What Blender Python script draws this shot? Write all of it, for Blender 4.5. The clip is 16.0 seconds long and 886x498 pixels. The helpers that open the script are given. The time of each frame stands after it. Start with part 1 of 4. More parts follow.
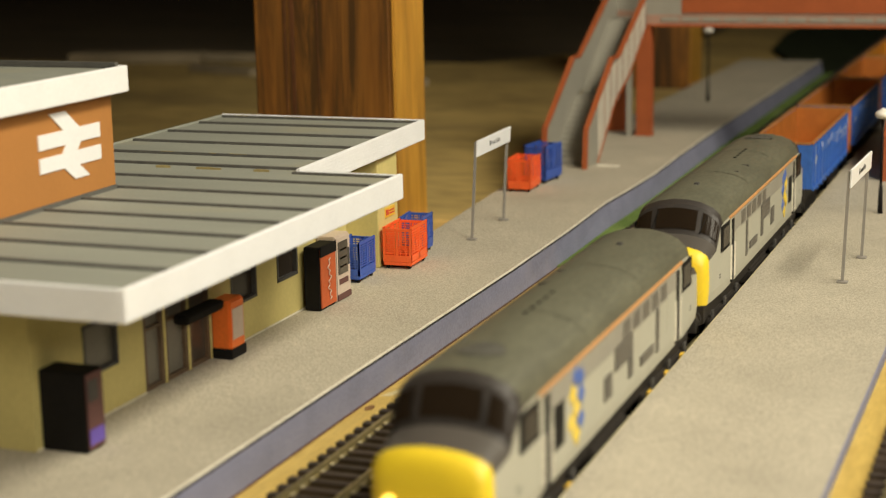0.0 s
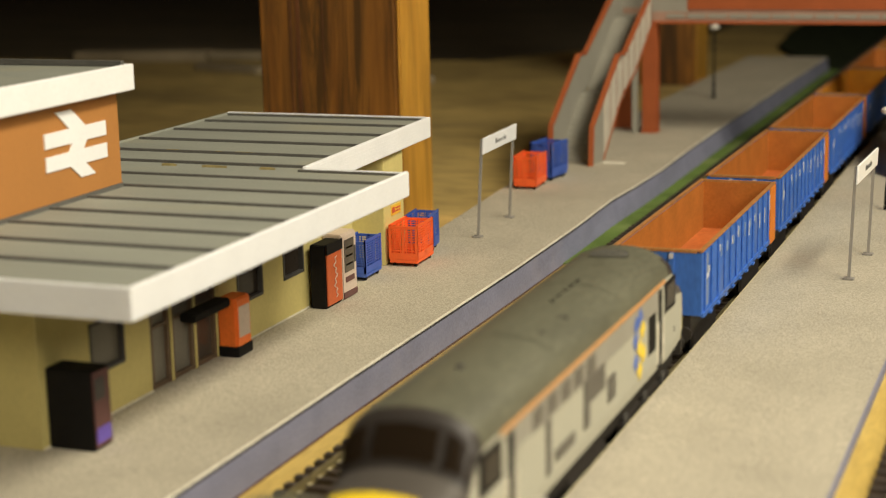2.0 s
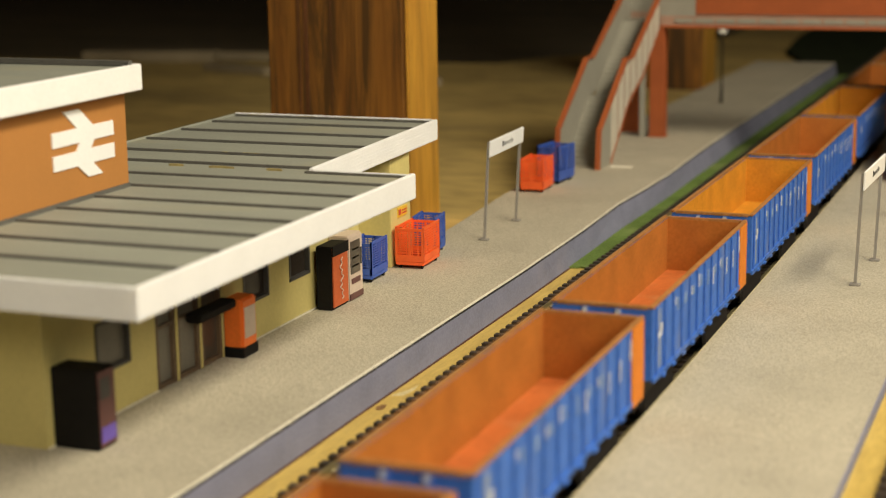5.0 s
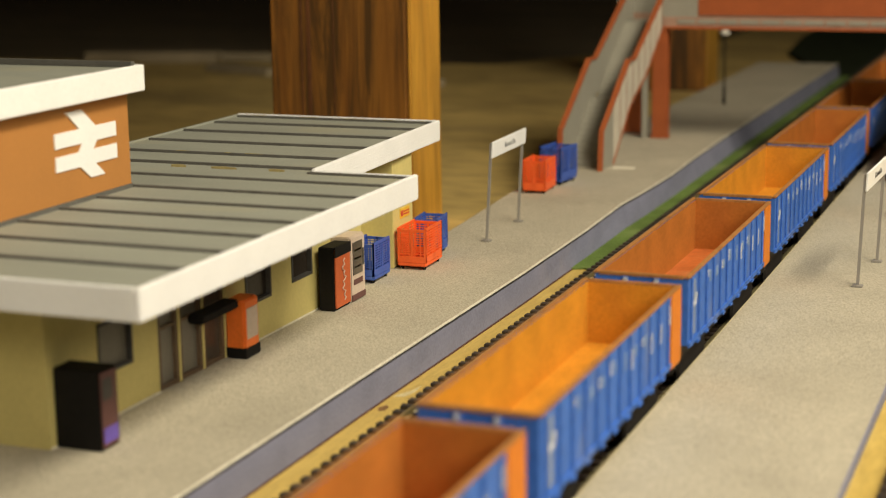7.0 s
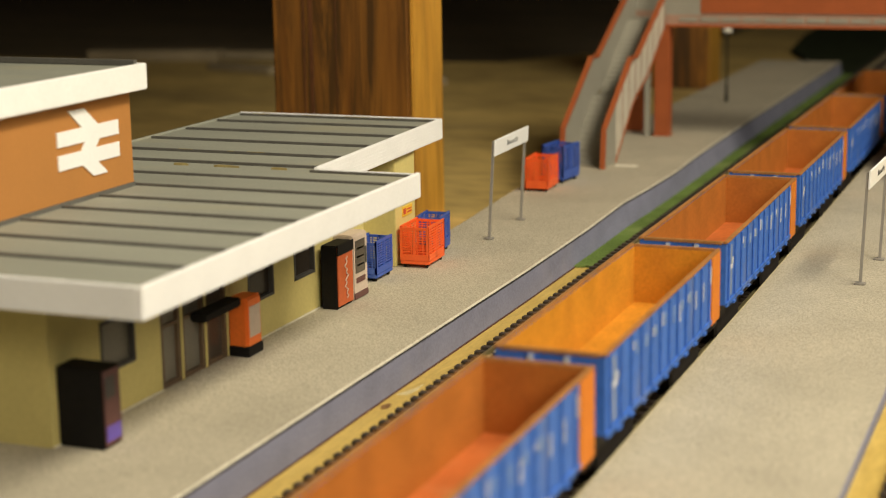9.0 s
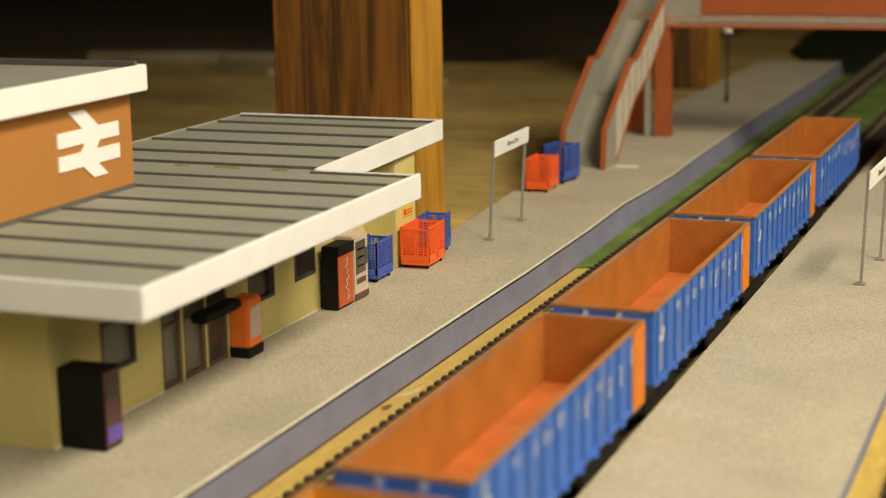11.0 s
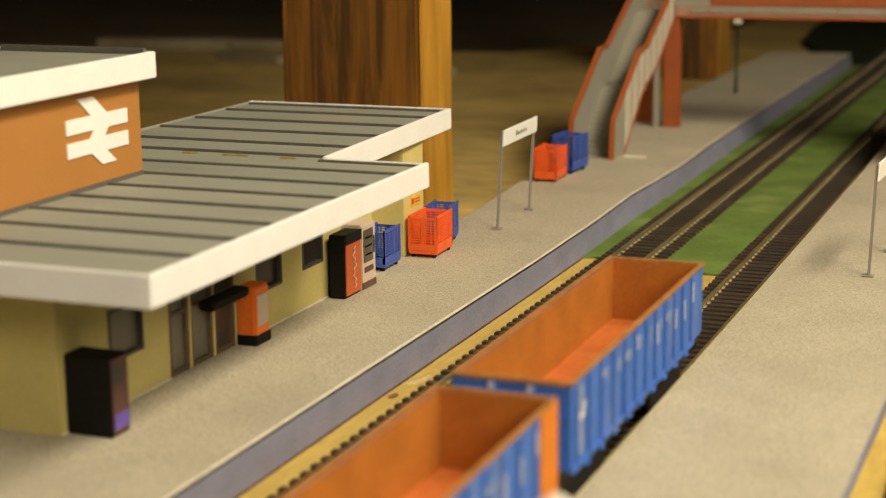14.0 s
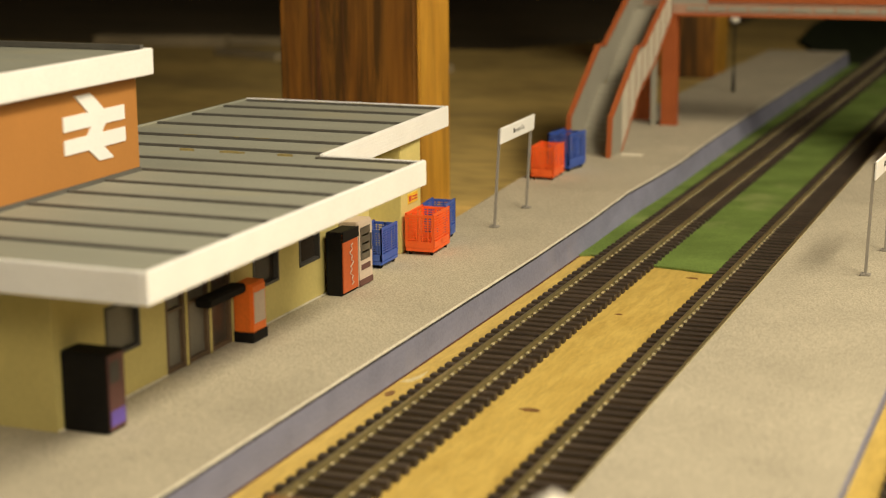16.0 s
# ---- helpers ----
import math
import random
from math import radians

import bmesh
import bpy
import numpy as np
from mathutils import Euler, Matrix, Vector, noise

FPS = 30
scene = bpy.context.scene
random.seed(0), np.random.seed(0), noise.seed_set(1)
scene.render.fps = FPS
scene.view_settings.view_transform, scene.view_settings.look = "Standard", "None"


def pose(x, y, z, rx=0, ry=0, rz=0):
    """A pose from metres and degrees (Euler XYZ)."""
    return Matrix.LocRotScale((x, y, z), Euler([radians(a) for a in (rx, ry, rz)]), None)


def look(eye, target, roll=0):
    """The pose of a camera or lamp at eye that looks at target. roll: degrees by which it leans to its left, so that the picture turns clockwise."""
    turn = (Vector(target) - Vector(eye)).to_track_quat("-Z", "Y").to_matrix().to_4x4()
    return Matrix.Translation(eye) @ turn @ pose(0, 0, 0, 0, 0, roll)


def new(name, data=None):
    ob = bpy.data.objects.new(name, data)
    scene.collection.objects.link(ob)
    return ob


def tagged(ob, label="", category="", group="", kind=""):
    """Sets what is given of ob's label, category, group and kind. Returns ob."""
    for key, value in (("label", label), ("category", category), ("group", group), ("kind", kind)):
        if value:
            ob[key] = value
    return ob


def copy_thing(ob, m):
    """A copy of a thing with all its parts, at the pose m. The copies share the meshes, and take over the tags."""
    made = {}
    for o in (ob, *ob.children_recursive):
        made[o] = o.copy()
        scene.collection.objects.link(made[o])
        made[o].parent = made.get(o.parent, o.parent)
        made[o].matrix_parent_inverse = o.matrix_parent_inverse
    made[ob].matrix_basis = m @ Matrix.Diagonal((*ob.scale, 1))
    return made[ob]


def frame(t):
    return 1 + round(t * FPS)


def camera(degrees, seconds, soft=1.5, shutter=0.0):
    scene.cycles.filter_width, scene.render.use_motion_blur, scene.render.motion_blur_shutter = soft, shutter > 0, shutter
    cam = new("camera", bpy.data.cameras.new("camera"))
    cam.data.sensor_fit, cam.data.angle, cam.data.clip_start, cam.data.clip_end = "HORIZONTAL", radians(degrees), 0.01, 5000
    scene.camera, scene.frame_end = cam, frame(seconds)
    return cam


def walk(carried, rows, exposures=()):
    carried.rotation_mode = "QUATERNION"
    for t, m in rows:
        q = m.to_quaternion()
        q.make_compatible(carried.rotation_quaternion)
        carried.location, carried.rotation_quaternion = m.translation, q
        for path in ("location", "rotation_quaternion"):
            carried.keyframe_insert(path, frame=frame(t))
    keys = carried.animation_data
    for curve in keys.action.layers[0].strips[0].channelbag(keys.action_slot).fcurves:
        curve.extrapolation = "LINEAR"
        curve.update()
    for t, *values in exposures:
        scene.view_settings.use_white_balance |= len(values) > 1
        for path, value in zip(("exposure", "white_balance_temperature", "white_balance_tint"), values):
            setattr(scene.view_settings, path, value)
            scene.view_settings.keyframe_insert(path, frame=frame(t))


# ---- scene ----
# A model railway station in 1:76 scale. +y runs along the track away from the camera, z = 0 is the plywood baseboard.
cam = camera(29.955, 16.0, soft=1.1, shutter=0.5)
EYE = (0.0, 0.0, 0.1743)
AIM = [  # seconds, heading to the left of +y, tilt down, roll
    (0, 20.907, 11.838, -1.114), (0.5, 20.994, 12.217, -1.122), (1, 21.008, 12.350, -1.165), (1.5, 21.067, 12.206, -1.206),
    (2, 21.125, 11.919, -1.288), (2.5, 21.103, 11.848, -1.116), (3, 21.119, 11.819, -1.070), (3.5, 21.200, 11.791, -1.138),
    (4, 21.201, 11.828, -0.990), (6.5, 21.413, 11.792, -0.806), (7, 21.422, 11.795, -0.829), (7.5, 21.442, 11.757, -0.794),
    (8, 21.389, 11.758, -0.801), (8.5, 21.470, 11.856, -0.840), (9, 21.512, 11.858, -0.894), (11.5, 21.528, 11.814, -0.978),
    (12, 21.577, 11.780, -0.922), (12.5, 21.583, 11.804, -0.792), (13, 21.610, 11.841, -0.817), (13.5, 21.764, 12.012, -0.648),
    (14, 21.805, 12.200, -0.657), (14.5, 21.802, 12.318, -0.579), (15, 21.765, 12.462, -0.483), (15.5, 21.711, 12.386, -0.537),
    (16, 21.700, 12.287, -0.484),
]


def aim(yaw, tilt, roll):
    a, b = radians(yaw), radians(tilt)
    way = Vector((-math.sin(a) * math.cos(b), math.cos(a) * math.cos(b), -math.sin(b)))
    return look(EYE, Vector(EYE) + way, roll)


walk(cam, [(t, aim(a, b, c)) for t, a, b, c in AIM],
     exposures=[(0.0, 0.0, 5950, 10), (2.5, 0.0, 6050, 10), (7.0, 0.0, 6200, 10), (9.0, 0.0, 6180, 10), (11.5, 0.0, 6450, 10), (12.5, 0.0, 6550, 10), (16.0, 0.0, 6640, 10)])
cam.data.dof.use_dof = True
cam.data.dof.focus_distance = 0.70
cam.data.dof.aperture_fstop = 12.5

# ---- world and lamps ----
world = bpy.data.worlds.new("dim_room")
world.use_nodes = True
world.node_tree.nodes["Background"].inputs[0].default_value = (1.0, 0.80, 0.55, 1)
world.node_tree.nodes["Background"].inputs[1].default_value = 0.11
scene.world = world


def lamp(name, eye, target, size, watts, colour):
    data = bpy.data.lights.new(name, "AREA")
    data.shape, data.energy, data.color = "RECTANGLE", watts, colour
    data.size, data.size_y = size
    ob = new(name, data)
    ob.matrix_basis = look(eye, target)
    return ob


# a strip light hung along the layout, and a wider unseen fill lamp added behind the camera
lamp("strip_lamp", (0.36, 0.43, 0.78), (-0.2, 0.43, 0.0), (1.00, 0.18), 13.5, (1.0, 0.87, 0.63))
lamp("front_fill_lamp", (0.70, -0.35, 0.64), (-0.25, 0.50, 0.0), (0.40, 0.40), 8.4, (1.0, 0.87, 0.65))

# ---- materials ----
def mat(name, base, rough=0.6, metal=0.0, var=0.25, scale=60.0, fine=900.0, bump=0.1, spots=0.0, spot_colour=(0.1, 0.06, 0.03),
        emit=0.0, rand=0.0, speck=0.0, stretch=(1, 1, 1), spec=0.5):
    m = bpy.data.materials.new(name)
    m.use_nodes = True
    n, l = m.node_tree.nodes, m.node_tree.links
    b = n["Principled BSDF"]
    b.inputs["Roughness"].default_value, b.inputs["Metallic"].default_value = rough, metal
    b.inputs["Specular IOR Level"].default_value = spec
    tc, mp = n.new("ShaderNodeTexCoord"), n.new("ShaderNodeMapping")
    mp.inputs["Scale"].default_value = stretch
    l.new(tc.outputs["Object"], mp.inputs["Vector"])
    big, small = n.new("ShaderNodeTexNoise"), n.new("ShaderNodeTexNoise")
    big.inputs["Scale"].default_value, small.inputs["Scale"].default_value = scale, fine
    big.inputs["Detail"].default_value, small.inputs["Detail"].default_value = 6, 3
    for q in (big, small):
        l.new(mp.outputs[0], q.inputs["Vector"])
    add = n.new("ShaderNodeMath")
    add.operation = "MULTIPLY_ADD"
    add.inputs[1].default_value = 0.5
    half = n.new("ShaderNodeMath")
    half.operation = "MULTIPLY"
    half.inputs[1].default_value = 0.5
    l.new(small.outputs["Fac"], half.inputs[0])
    l.new(big.outputs["Fac"], add.inputs[0])
    l.new(half.outputs[0], add.inputs[2])
    ramp = n.new("ShaderNodeMapRange")
    ramp.inputs["From Min"].default_value, ramp.inputs["From Max"].default_value = 0.3, 0.7
    ramp.inputs["To Min"].default_value, ramp.inputs["To Max"].default_value = 1 - var, 1 + var
    l.new(add.outputs[0], ramp.inputs["Value"])
    mix = n.new("ShaderNodeMix")
    mix.data_type, mix.blend_type = "RGBA", "MULTIPLY"
    mix.inputs["Factor"].default_value = 1
    mix.inputs[6].default_value = (*base, 1)
    l.new(ramp.outputs[0], mix.inputs[7])
    out = mix.outputs[2]
    if speck:
        gr, g2, m3 = n.new("ShaderNodeTexNoise"), n.new("ShaderNodeMapRange"), n.new("ShaderNodeMix")
        gr.inputs["Scale"].default_value, gr.inputs["Detail"].default_value = 1500, 3
        g2.inputs["From Min"].default_value, g2.inputs["From Max"].default_value = 0.35, 0.65
        g2.inputs["To Min"].default_value, g2.inputs["To Max"].default_value = 1 - speck, 1 + speck
        m3.data_type, m3.blend_type = "RGBA", "MULTIPLY"
        m3.inputs["Factor"].default_value = 1
        l.new(mp.outputs[0], gr.inputs["Vector"])
        l.new(gr.outputs["Fac"], g2.inputs["Value"])
        l.new(out, m3.inputs[6])
        l.new(g2.outputs[0], m3.inputs[7])
        out = m3.outputs[2]
    if rand:
        info, hsv, mr = n.new("ShaderNodeObjectInfo"), n.new("ShaderNodeHueSaturation"), n.new("ShaderNodeMapRange")
        mr.inputs["To Min"].default_value, mr.inputs["To Max"].default_value = 1 - rand, 1 + rand
        l.new(info.outputs["Random"], mr.inputs["Value"])
        l.new(mr.outputs[0], hsv.inputs["Value"])
        l.new(out, hsv.inputs["Color"])
        out = hsv.outputs[0]
    if spots:
        sp, sr, m2 = n.new("ShaderNodeTexNoise"), n.new("ShaderNodeMapRange"), n.new("ShaderNodeMix")
        sp.inputs["Scale"].default_value, sp.inputs["Detail"].default_value = scale * 0.7, 8
        sr.inputs["From Min"].default_value, sr.inputs["From Max"].default_value = 0.56, 0.72
        sr.inputs["To Max"].default_value = spots
        m2.data_type = "RGBA"
        l.new(mp.outputs[0], sp.inputs["Vector"])
        l.new(sp.outputs["Fac"], sr.inputs["Value"])
        l.new(sr.outputs[0], m2.inputs["Factor"])
        l.new(out, m2.inputs[6])
        m2.inputs[7].default_value = (*spot_colour, 1)
        out = m2.outputs[2]
    l.new(out, b.inputs["Base Color"])
    if bump:
        bp = n.new("ShaderNodeBump")
        bp.inputs["Strength"].default_value, bp.inputs["Distance"].default_value = bump, 0.0005
        l.new(add.outputs[0], bp.inputs["Height"])
        l.new(bp.outputs[0], b.inputs["Normal"])
    if emit:
        b.inputs["Emission Color"].default_value = (*base, 1)
        b.inputs["Emission Strength"].default_value = emit
    return m


def wood(name, light, dark, scale, stretch, rough=0.5, bump=0.15, rings=3.0, stain=0.0):
    m = bpy.data.materials.new(name)
    m.use_nodes = True
    n, l = m.node_tree.nodes, m.node_tree.links
    b = n["Principled BSDF"]
    b.inputs["Roughness"].default_value = rough
    tc, mp, mp2 = n.new("ShaderNodeTexCoord"), n.new("ShaderNodeMapping"), n.new("ShaderNodeMapping")
    mp.inputs["Scale"].default_value = stretch
    mp2.inputs["Scale"].default_value = [a * 6 for a in stretch]
    big, fib, blot = n.new("ShaderNodeTexNoise"), n.new("ShaderNodeTexNoise"), n.new("ShaderNodeTexNoise")
    for q, v, sc, de in ((big, mp, scale, 4), (fib, mp2, scale, 5), (blot, tc, scale * 0.6, 3)):
        l.new(v.outputs["Object" if v is tc else 0], q.inputs["Vector"])
        q.inputs["Scale"].default_value, q.inputs["Detail"].default_value = sc, de
    for q in (mp, mp2):
        l.new(tc.outputs["Object"], q.inputs["Vector"])
    big.inputs["Distortion"].default_value = rings
    s1, s2 = n.new("ShaderNodeMath"), n.new("ShaderNodeMath")
    s1.operation = s2.operation = "MULTIPLY_ADD"
    s1.inputs[1].default_value, s2.inputs[1].default_value = 0.5, 0.25
    h = n.new("ShaderNodeMath")
    h.operation = "MULTIPLY"
    h.inputs[1].default_value = 0.25
    l.new(blot.outputs["Fac"], h.inputs[0])
    l.new(fib.outputs["Fac"], s2.inputs[0])
    l.new(h.outputs[0], s2.inputs[2])
    l.new(big.outputs["Fac"], s1.inputs[0])
    l.new(s2.outputs[0], s1.inputs[2])
    cr = n.new("ShaderNodeValToRGB")
    cr.color_ramp.elements[0].position, cr.color_ramp.elements[1].position = 0.36, 0.62
    cr.color_ramp.elements[0].color, cr.color_ramp.elements[1].color = (*dark, 1), (*light, 1)
    l.new(s1.outputs[0], cr.inputs[0])
    out = cr.outputs[0]
    if stain:
        mp3, sn, sr, sm = n.new("ShaderNodeMapping"), n.new("ShaderNodeTexNoise"), n.new("ShaderNodeMapRange"), n.new("ShaderNodeMix")
        mp3.inputs["Scale"].default_value = [a * 0.9 for a in stretch]
        l.new(tc.outputs["Object"], mp3.inputs["Vector"])
        l.new(mp3.outputs[0], sn.inputs["Vector"])
        sn.inputs["Scale"].default_value, sn.inputs["Detail"].default_value, sn.inputs["Distortion"].default_value = scale * 1.6, 9, 1.2
        sn.inputs["Roughness"].default_value = 0.7
        sr.inputs["From Min"].default_value, sr.inputs["From Max"].default_value, sr.inputs["To Max"].default_value = 0.45, 0.60, stain
        sm.data_type = "RGBA"
        l.new(sn.outputs["Fac"], sr.inputs["Value"])
        l.new(sr.outputs[0], sm.inputs["Factor"])
        l.new(out, sm.inputs[6])
        sm.inputs[7].default_value = (0.045, 0.025, 0.010, 1)
        out = sm.outputs[2]
    l.new(out, b.inputs["Base Color"])
    bp = n.new("ShaderNodeBump")
    bp.inputs["Strength"].default_value, bp.inputs["Distance"].default_value = bump, 0.0006
    l.new(s1.outputs[0], bp.inputs["Height"])
    l.new(bp.outputs[0], b.inputs["Normal"])
    return m


M = dict(
    ply=wood("varnished_plywood", (0.65, 0.470, 0.125), (0.50, 0.340, 0.080), 75, (4, 0.7, 4), 0.5, 0.15, 0.6, 0.16),
    smear=mat("pale_tan_smear", (0.62, 0.52, 0.28), 0.5, var=0.3, scale=200),
    board=mat("dusty_brown_board", (0.46, 0.325, 0.105), 0.75, var=0.45, scale=9, fine=70, bump=0.1, spots=0.5, spot_colour=(0.19, 0.14, 0.06), stretch=(0.5, 1.3, 1)),
    dim_board=mat("dim_back_brown", (0.15, 0.115, 0.06), 0.85, var=0.5, scale=6, fine=60, bump=0.1, spots=0.6, spot_colour=(0.04, 0.03, 0.02), stretch=(0.4, 1.5, 1)),
    grass=mat("green_flock", (0.128, 0.192, 0.048), 0.95, var=0.5, scale=30, fine=1500, bump=0.5, spots=0.65, spot_colour=(0.25, 0.29, 0.11), spec=0.1),
    far_dim=mat("dark_green_far_dimness", (0.022, 0.028, 0.013), 0.95, var=0.5, scale=40, fine=600, bump=0.6, spec=0.1),
    paving=mat("grey_platform_card", (0.420, 0.378, 0.290), 0.85, var=0.16, scale=26, fine=1100, bump=0.12, speck=0.27, spots=0.28, spot_colour=(0.28, 0.255, 0.19)),
    edge=mat("pale_card_edge", (0.74, 0.70, 0.59), 0.7, var=0.2, scale=120, spots=0.5, spot_colour=(0.42, 0.37, 0.27)),
    wallblue=mat("blue_grey_brick_paper", (0.20, 0.205, 0.29), 0.8, var=0.2, scale=60, fine=900, bump=0.1, spots=0.2, spot_colour=(0.30, 0.27, 0.25)),
    redline=mat("dark_red_edge", (0.095, 0.040, 0.028), 0.7, var=0.3, scale=120),
    sleeper=mat("dark_brown_sleeper_plastic", (0.046, 0.033, 0.025), 0.5, var=0.3, scale=300, fine=2500, bump=0.3, rand=0.25),
    rail=mat("nickel_silver_rail", (0.50, 0.43, 0.22), 0.38, 0.85, var=0.25, scale=60, fine=900, bump=0.05, spots=0.4, spot_colour=(0.22, 0.15, 0.07)),
    chair=mat("pale_chair_highlight_and_edge", (0.58, 0.51, 0.31), 0.5, 0.2, var=0.2, scale=400),
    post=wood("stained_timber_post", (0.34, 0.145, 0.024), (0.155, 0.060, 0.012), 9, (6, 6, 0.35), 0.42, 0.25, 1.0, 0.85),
    knot=mat("dark_knot", (0.20, 0.10, 0.03), 0.6, var=0.5, scale=300),
    offcut=mat("dusty_pale_timber", (0.26, 0.21, 0.13), 0.8, var=0.3, scale=30, fine=300),
    shake=mat("dark_wood_crack", (0.11, 0.04, 0.012), 0.6, var=0.5, scale=60, stretch=(1, 1, 0.2)),
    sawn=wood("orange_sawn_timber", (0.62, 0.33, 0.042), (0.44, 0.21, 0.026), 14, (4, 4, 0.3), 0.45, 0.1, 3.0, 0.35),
    cream=mat("cream_card_wall", (0.60, 0.51, 0.19), 0.65, var=0.08, scale=80, fine=700, bump=0.05),
    white=mat("white_fascia", (0.84, 0.84, 0.84), 0.6, var=0.05, scale=60, fine=800, bump=0.05),
    roof=mat("grey_green_roof_felt", (0.275, 0.282, 0.235), 0.75, var=0.18, scale=24, fine=1200, bump=0.15, spots=0.45, spot_colour=(0.36, 0.32, 0.19), stretch=(0.6, 1.5, 1)),
    brown_frame=mat("brown_door_frame", (0.13, 0.085, 0.05), 0.5, var=0.25, scale=150),
    batten=mat("dark_roof_batten", (0.105, 0.10, 0.088), 0.7, var=0.25, scale=120),
    glue=mat("dried_yellow_glue", (0.36, 0.29, 0.12), 0.4, var=0.3, scale=150),
    brown=mat("tan_brown_cladding", (0.42, 0.185, 0.045), 0.6, var=0.06, scale=50, bump=0.04),
    glass=mat("dark_window_film", (0.035, 0.028, 0.022), 0.25, spec=0.2, var=0.2, scale=60, bump=0.0),
    greywin=mat("grey_glazed_panel", (0.16, 0.145, 0.115), 0.35, var=0.2, scale=60, bump=0.0),
    bronze=mat("dark_bronze_glazing", (0.070, 0.056, 0.042), 0.3, var=0.4, scale=90, bump=0.0, spots=0.5, spot_colour=(0.16, 0.14, 0.10)),
    black=mat("matt_black", (0.008, 0.007, 0.006), 0.7, spec=0.2, var=0.3, scale=200),
    darkgrey=mat("dark_grey_paint", (0.07, 0.066, 0.06), 0.6, var=0.25, scale=120),
    orange=mat("orange_plastic", (0.86, 0.13, 0.022), 0.45, var=0.1, scale=120, bump=0.05),
    blue=mat("blue_plastic", (0.045, 0.10, 0.42), 0.45, var=0.12, scale=120, bump=0.05),
    machine_red=mat("orange_red_panel", (0.52, 0.105, 0.025), 0.5, var=0.15, scale=150),
    kiosk_red=mat("bright_orange_panel", (0.80, 0.17, 0.02), 0.5, var=0.12, scale=150),
    pale=mat("pale_pink_panel", (0.58, 0.47, 0.38), 0.55, var=0.1, scale=150),
    purple=mat("violet_label", (0.13, 0.08, 0.42), 0.4, var=0.2, scale=200),
    maroon=mat("maroon_panel", (0.12, 0.05, 0.045), 0.5, var=0.2, scale=150),
    yellow_label=mat("yellow_label", (0.75, 0.48, 0.04), 0.6, var=0.08, scale=200),
    red_label=mat("red_label", (0.55, 0.08, 0.03), 0.6, var=0.1, scale=200),
    stairgrey=mat("grey_stair_plastic", (0.30, 0.285, 0.235), 0.65, var=0.12, scale=50, bump=0.08),
    rust=mat("rust_red_plastic", (0.35, 0.090, 0.026), 0.6, spec=0.3, var=0.15, scale=70, bump=0.08),
    beam=mat("pinkish_grey_beam", (0.36, 0.22, 0.16), 0.6, var=0.2, scale=80),
    signgrey=mat("grey_sign_post", (0.28, 0.26, 0.23), 0.5, var=0.1, scale=200),
    ink=mat("black_ink", (0.02, 0.018, 0.016), 0.7, var=0.1, scale=300, bump=0),
    lampwhite=mat("white_lamp_head", (0.80, 0.76, 0.68), 0.4, var=0.05, scale=200),
    # rolling stock
    wblue=mat("weathered_blue_wagon", (0.046, 0.140, 0.50), 0.55, spec=0.35, var=0.25, scale=110, fine=800, bump=0.06, spots=0.55, spot_colour=(0.20, 0.24, 0.37), stretch=(1, 1, 0.3)),
    wred=mat("orange_red_wagon_end", (0.62, 0.19, 0.018), 0.6, spec=0.2, var=0.15, scale=120),
    inside=mat("rusty_orange_interior", (0.41, 0.142, 0.024), 0.65, spec=0.2, var=0.22, scale=70, fine=700, bump=0.1, spots=0.25, spot_colour=(0.26, 0.08, 0.02)),
    inside2=mat("bright_ochre_interior", (0.58, 0.25, 0.02), 0.65, spec=0.2, var=0.22, scale=70, fine=700, bump=0.1, spots=0.25, spot_colour=(0.36, 0.12, 0.02)),
    inside_floor=mat("scuffed_red_orange_floor", (0.50, 0.135, 0.030), 0.6, spec=0.3, var=0.25, scale=50, fine=500, bump=0.1, spots=0.55, spot_colour=(0.58, 0.30, 0.13)),
    steel=mat("worn_blue_grey_panel", (0.20, 0.25, 0.36), 0.6, var=0.3, scale=120, spots=0.5, spot_colour=(0.36, 0.33, 0.28)),
    panel_white=mat("off_white_stair_panel", (0.56, 0.51, 0.42), 0.65, var=0.12, scale=90, bump=0.05),
    rim=mat("worn_orange_rim", (0.36, 0.165, 0.050), 0.6, spec=0.25, var=0.35, scale=150, spots=0.5, spot_colour=(0.18, 0.13, 0.10)),
    fade=mat("chalky_white_marking", (0.55, 0.56, 0.58), 0.7, var=0.2, scale=200),
    letter=mat("faded_pale_blue_lettering", (0.20, 0.29, 0.47), 0.7, var=0.35, scale=300),
    under=mat("oily_black_underframe", (0.026, 0.021, 0.016), 0.6, var=0.35, scale=200, bump=0.2),
    lroof=mat("dark_grey_loco_roof", (0.118, 0.116, 0.080), 0.45, var=0.3, scale=60, fine=700, bump=0.06, spots=0.5, spot_colour=(0.06, 0.06, 0.045), stretch=(1, 0.35, 1)),
    lside=mat("light_grey_loco_side", (0.43, 0.42, 0.34), 0.5, var=0.07, scale=60, bump=0.04),
    lmid=mat("mid_grey_loco_band", (0.30, 0.285, 0.24), 0.5, var=0.1, scale=60, bump=0.04),
    lyellow=mat("warning_yellow", (0.82, 0.60, 0.02), 0.42, var=0.05, scale=80, bump=0.03),
    cabdark=mat("black_brown_cab_paint", (0.034, 0.028, 0.024), 0.5, var=0.25, scale=90, bump=0.03),
    nosegrey=mat("dark_nose_grey", (0.075, 0.065, 0.055), 0.5, var=0.1, scale=60, bump=0.04),
    lorange=mat("orange_stripe", (0.58, 0.30, 0.11), 0.5, var=0.1, scale=200, bump=0),
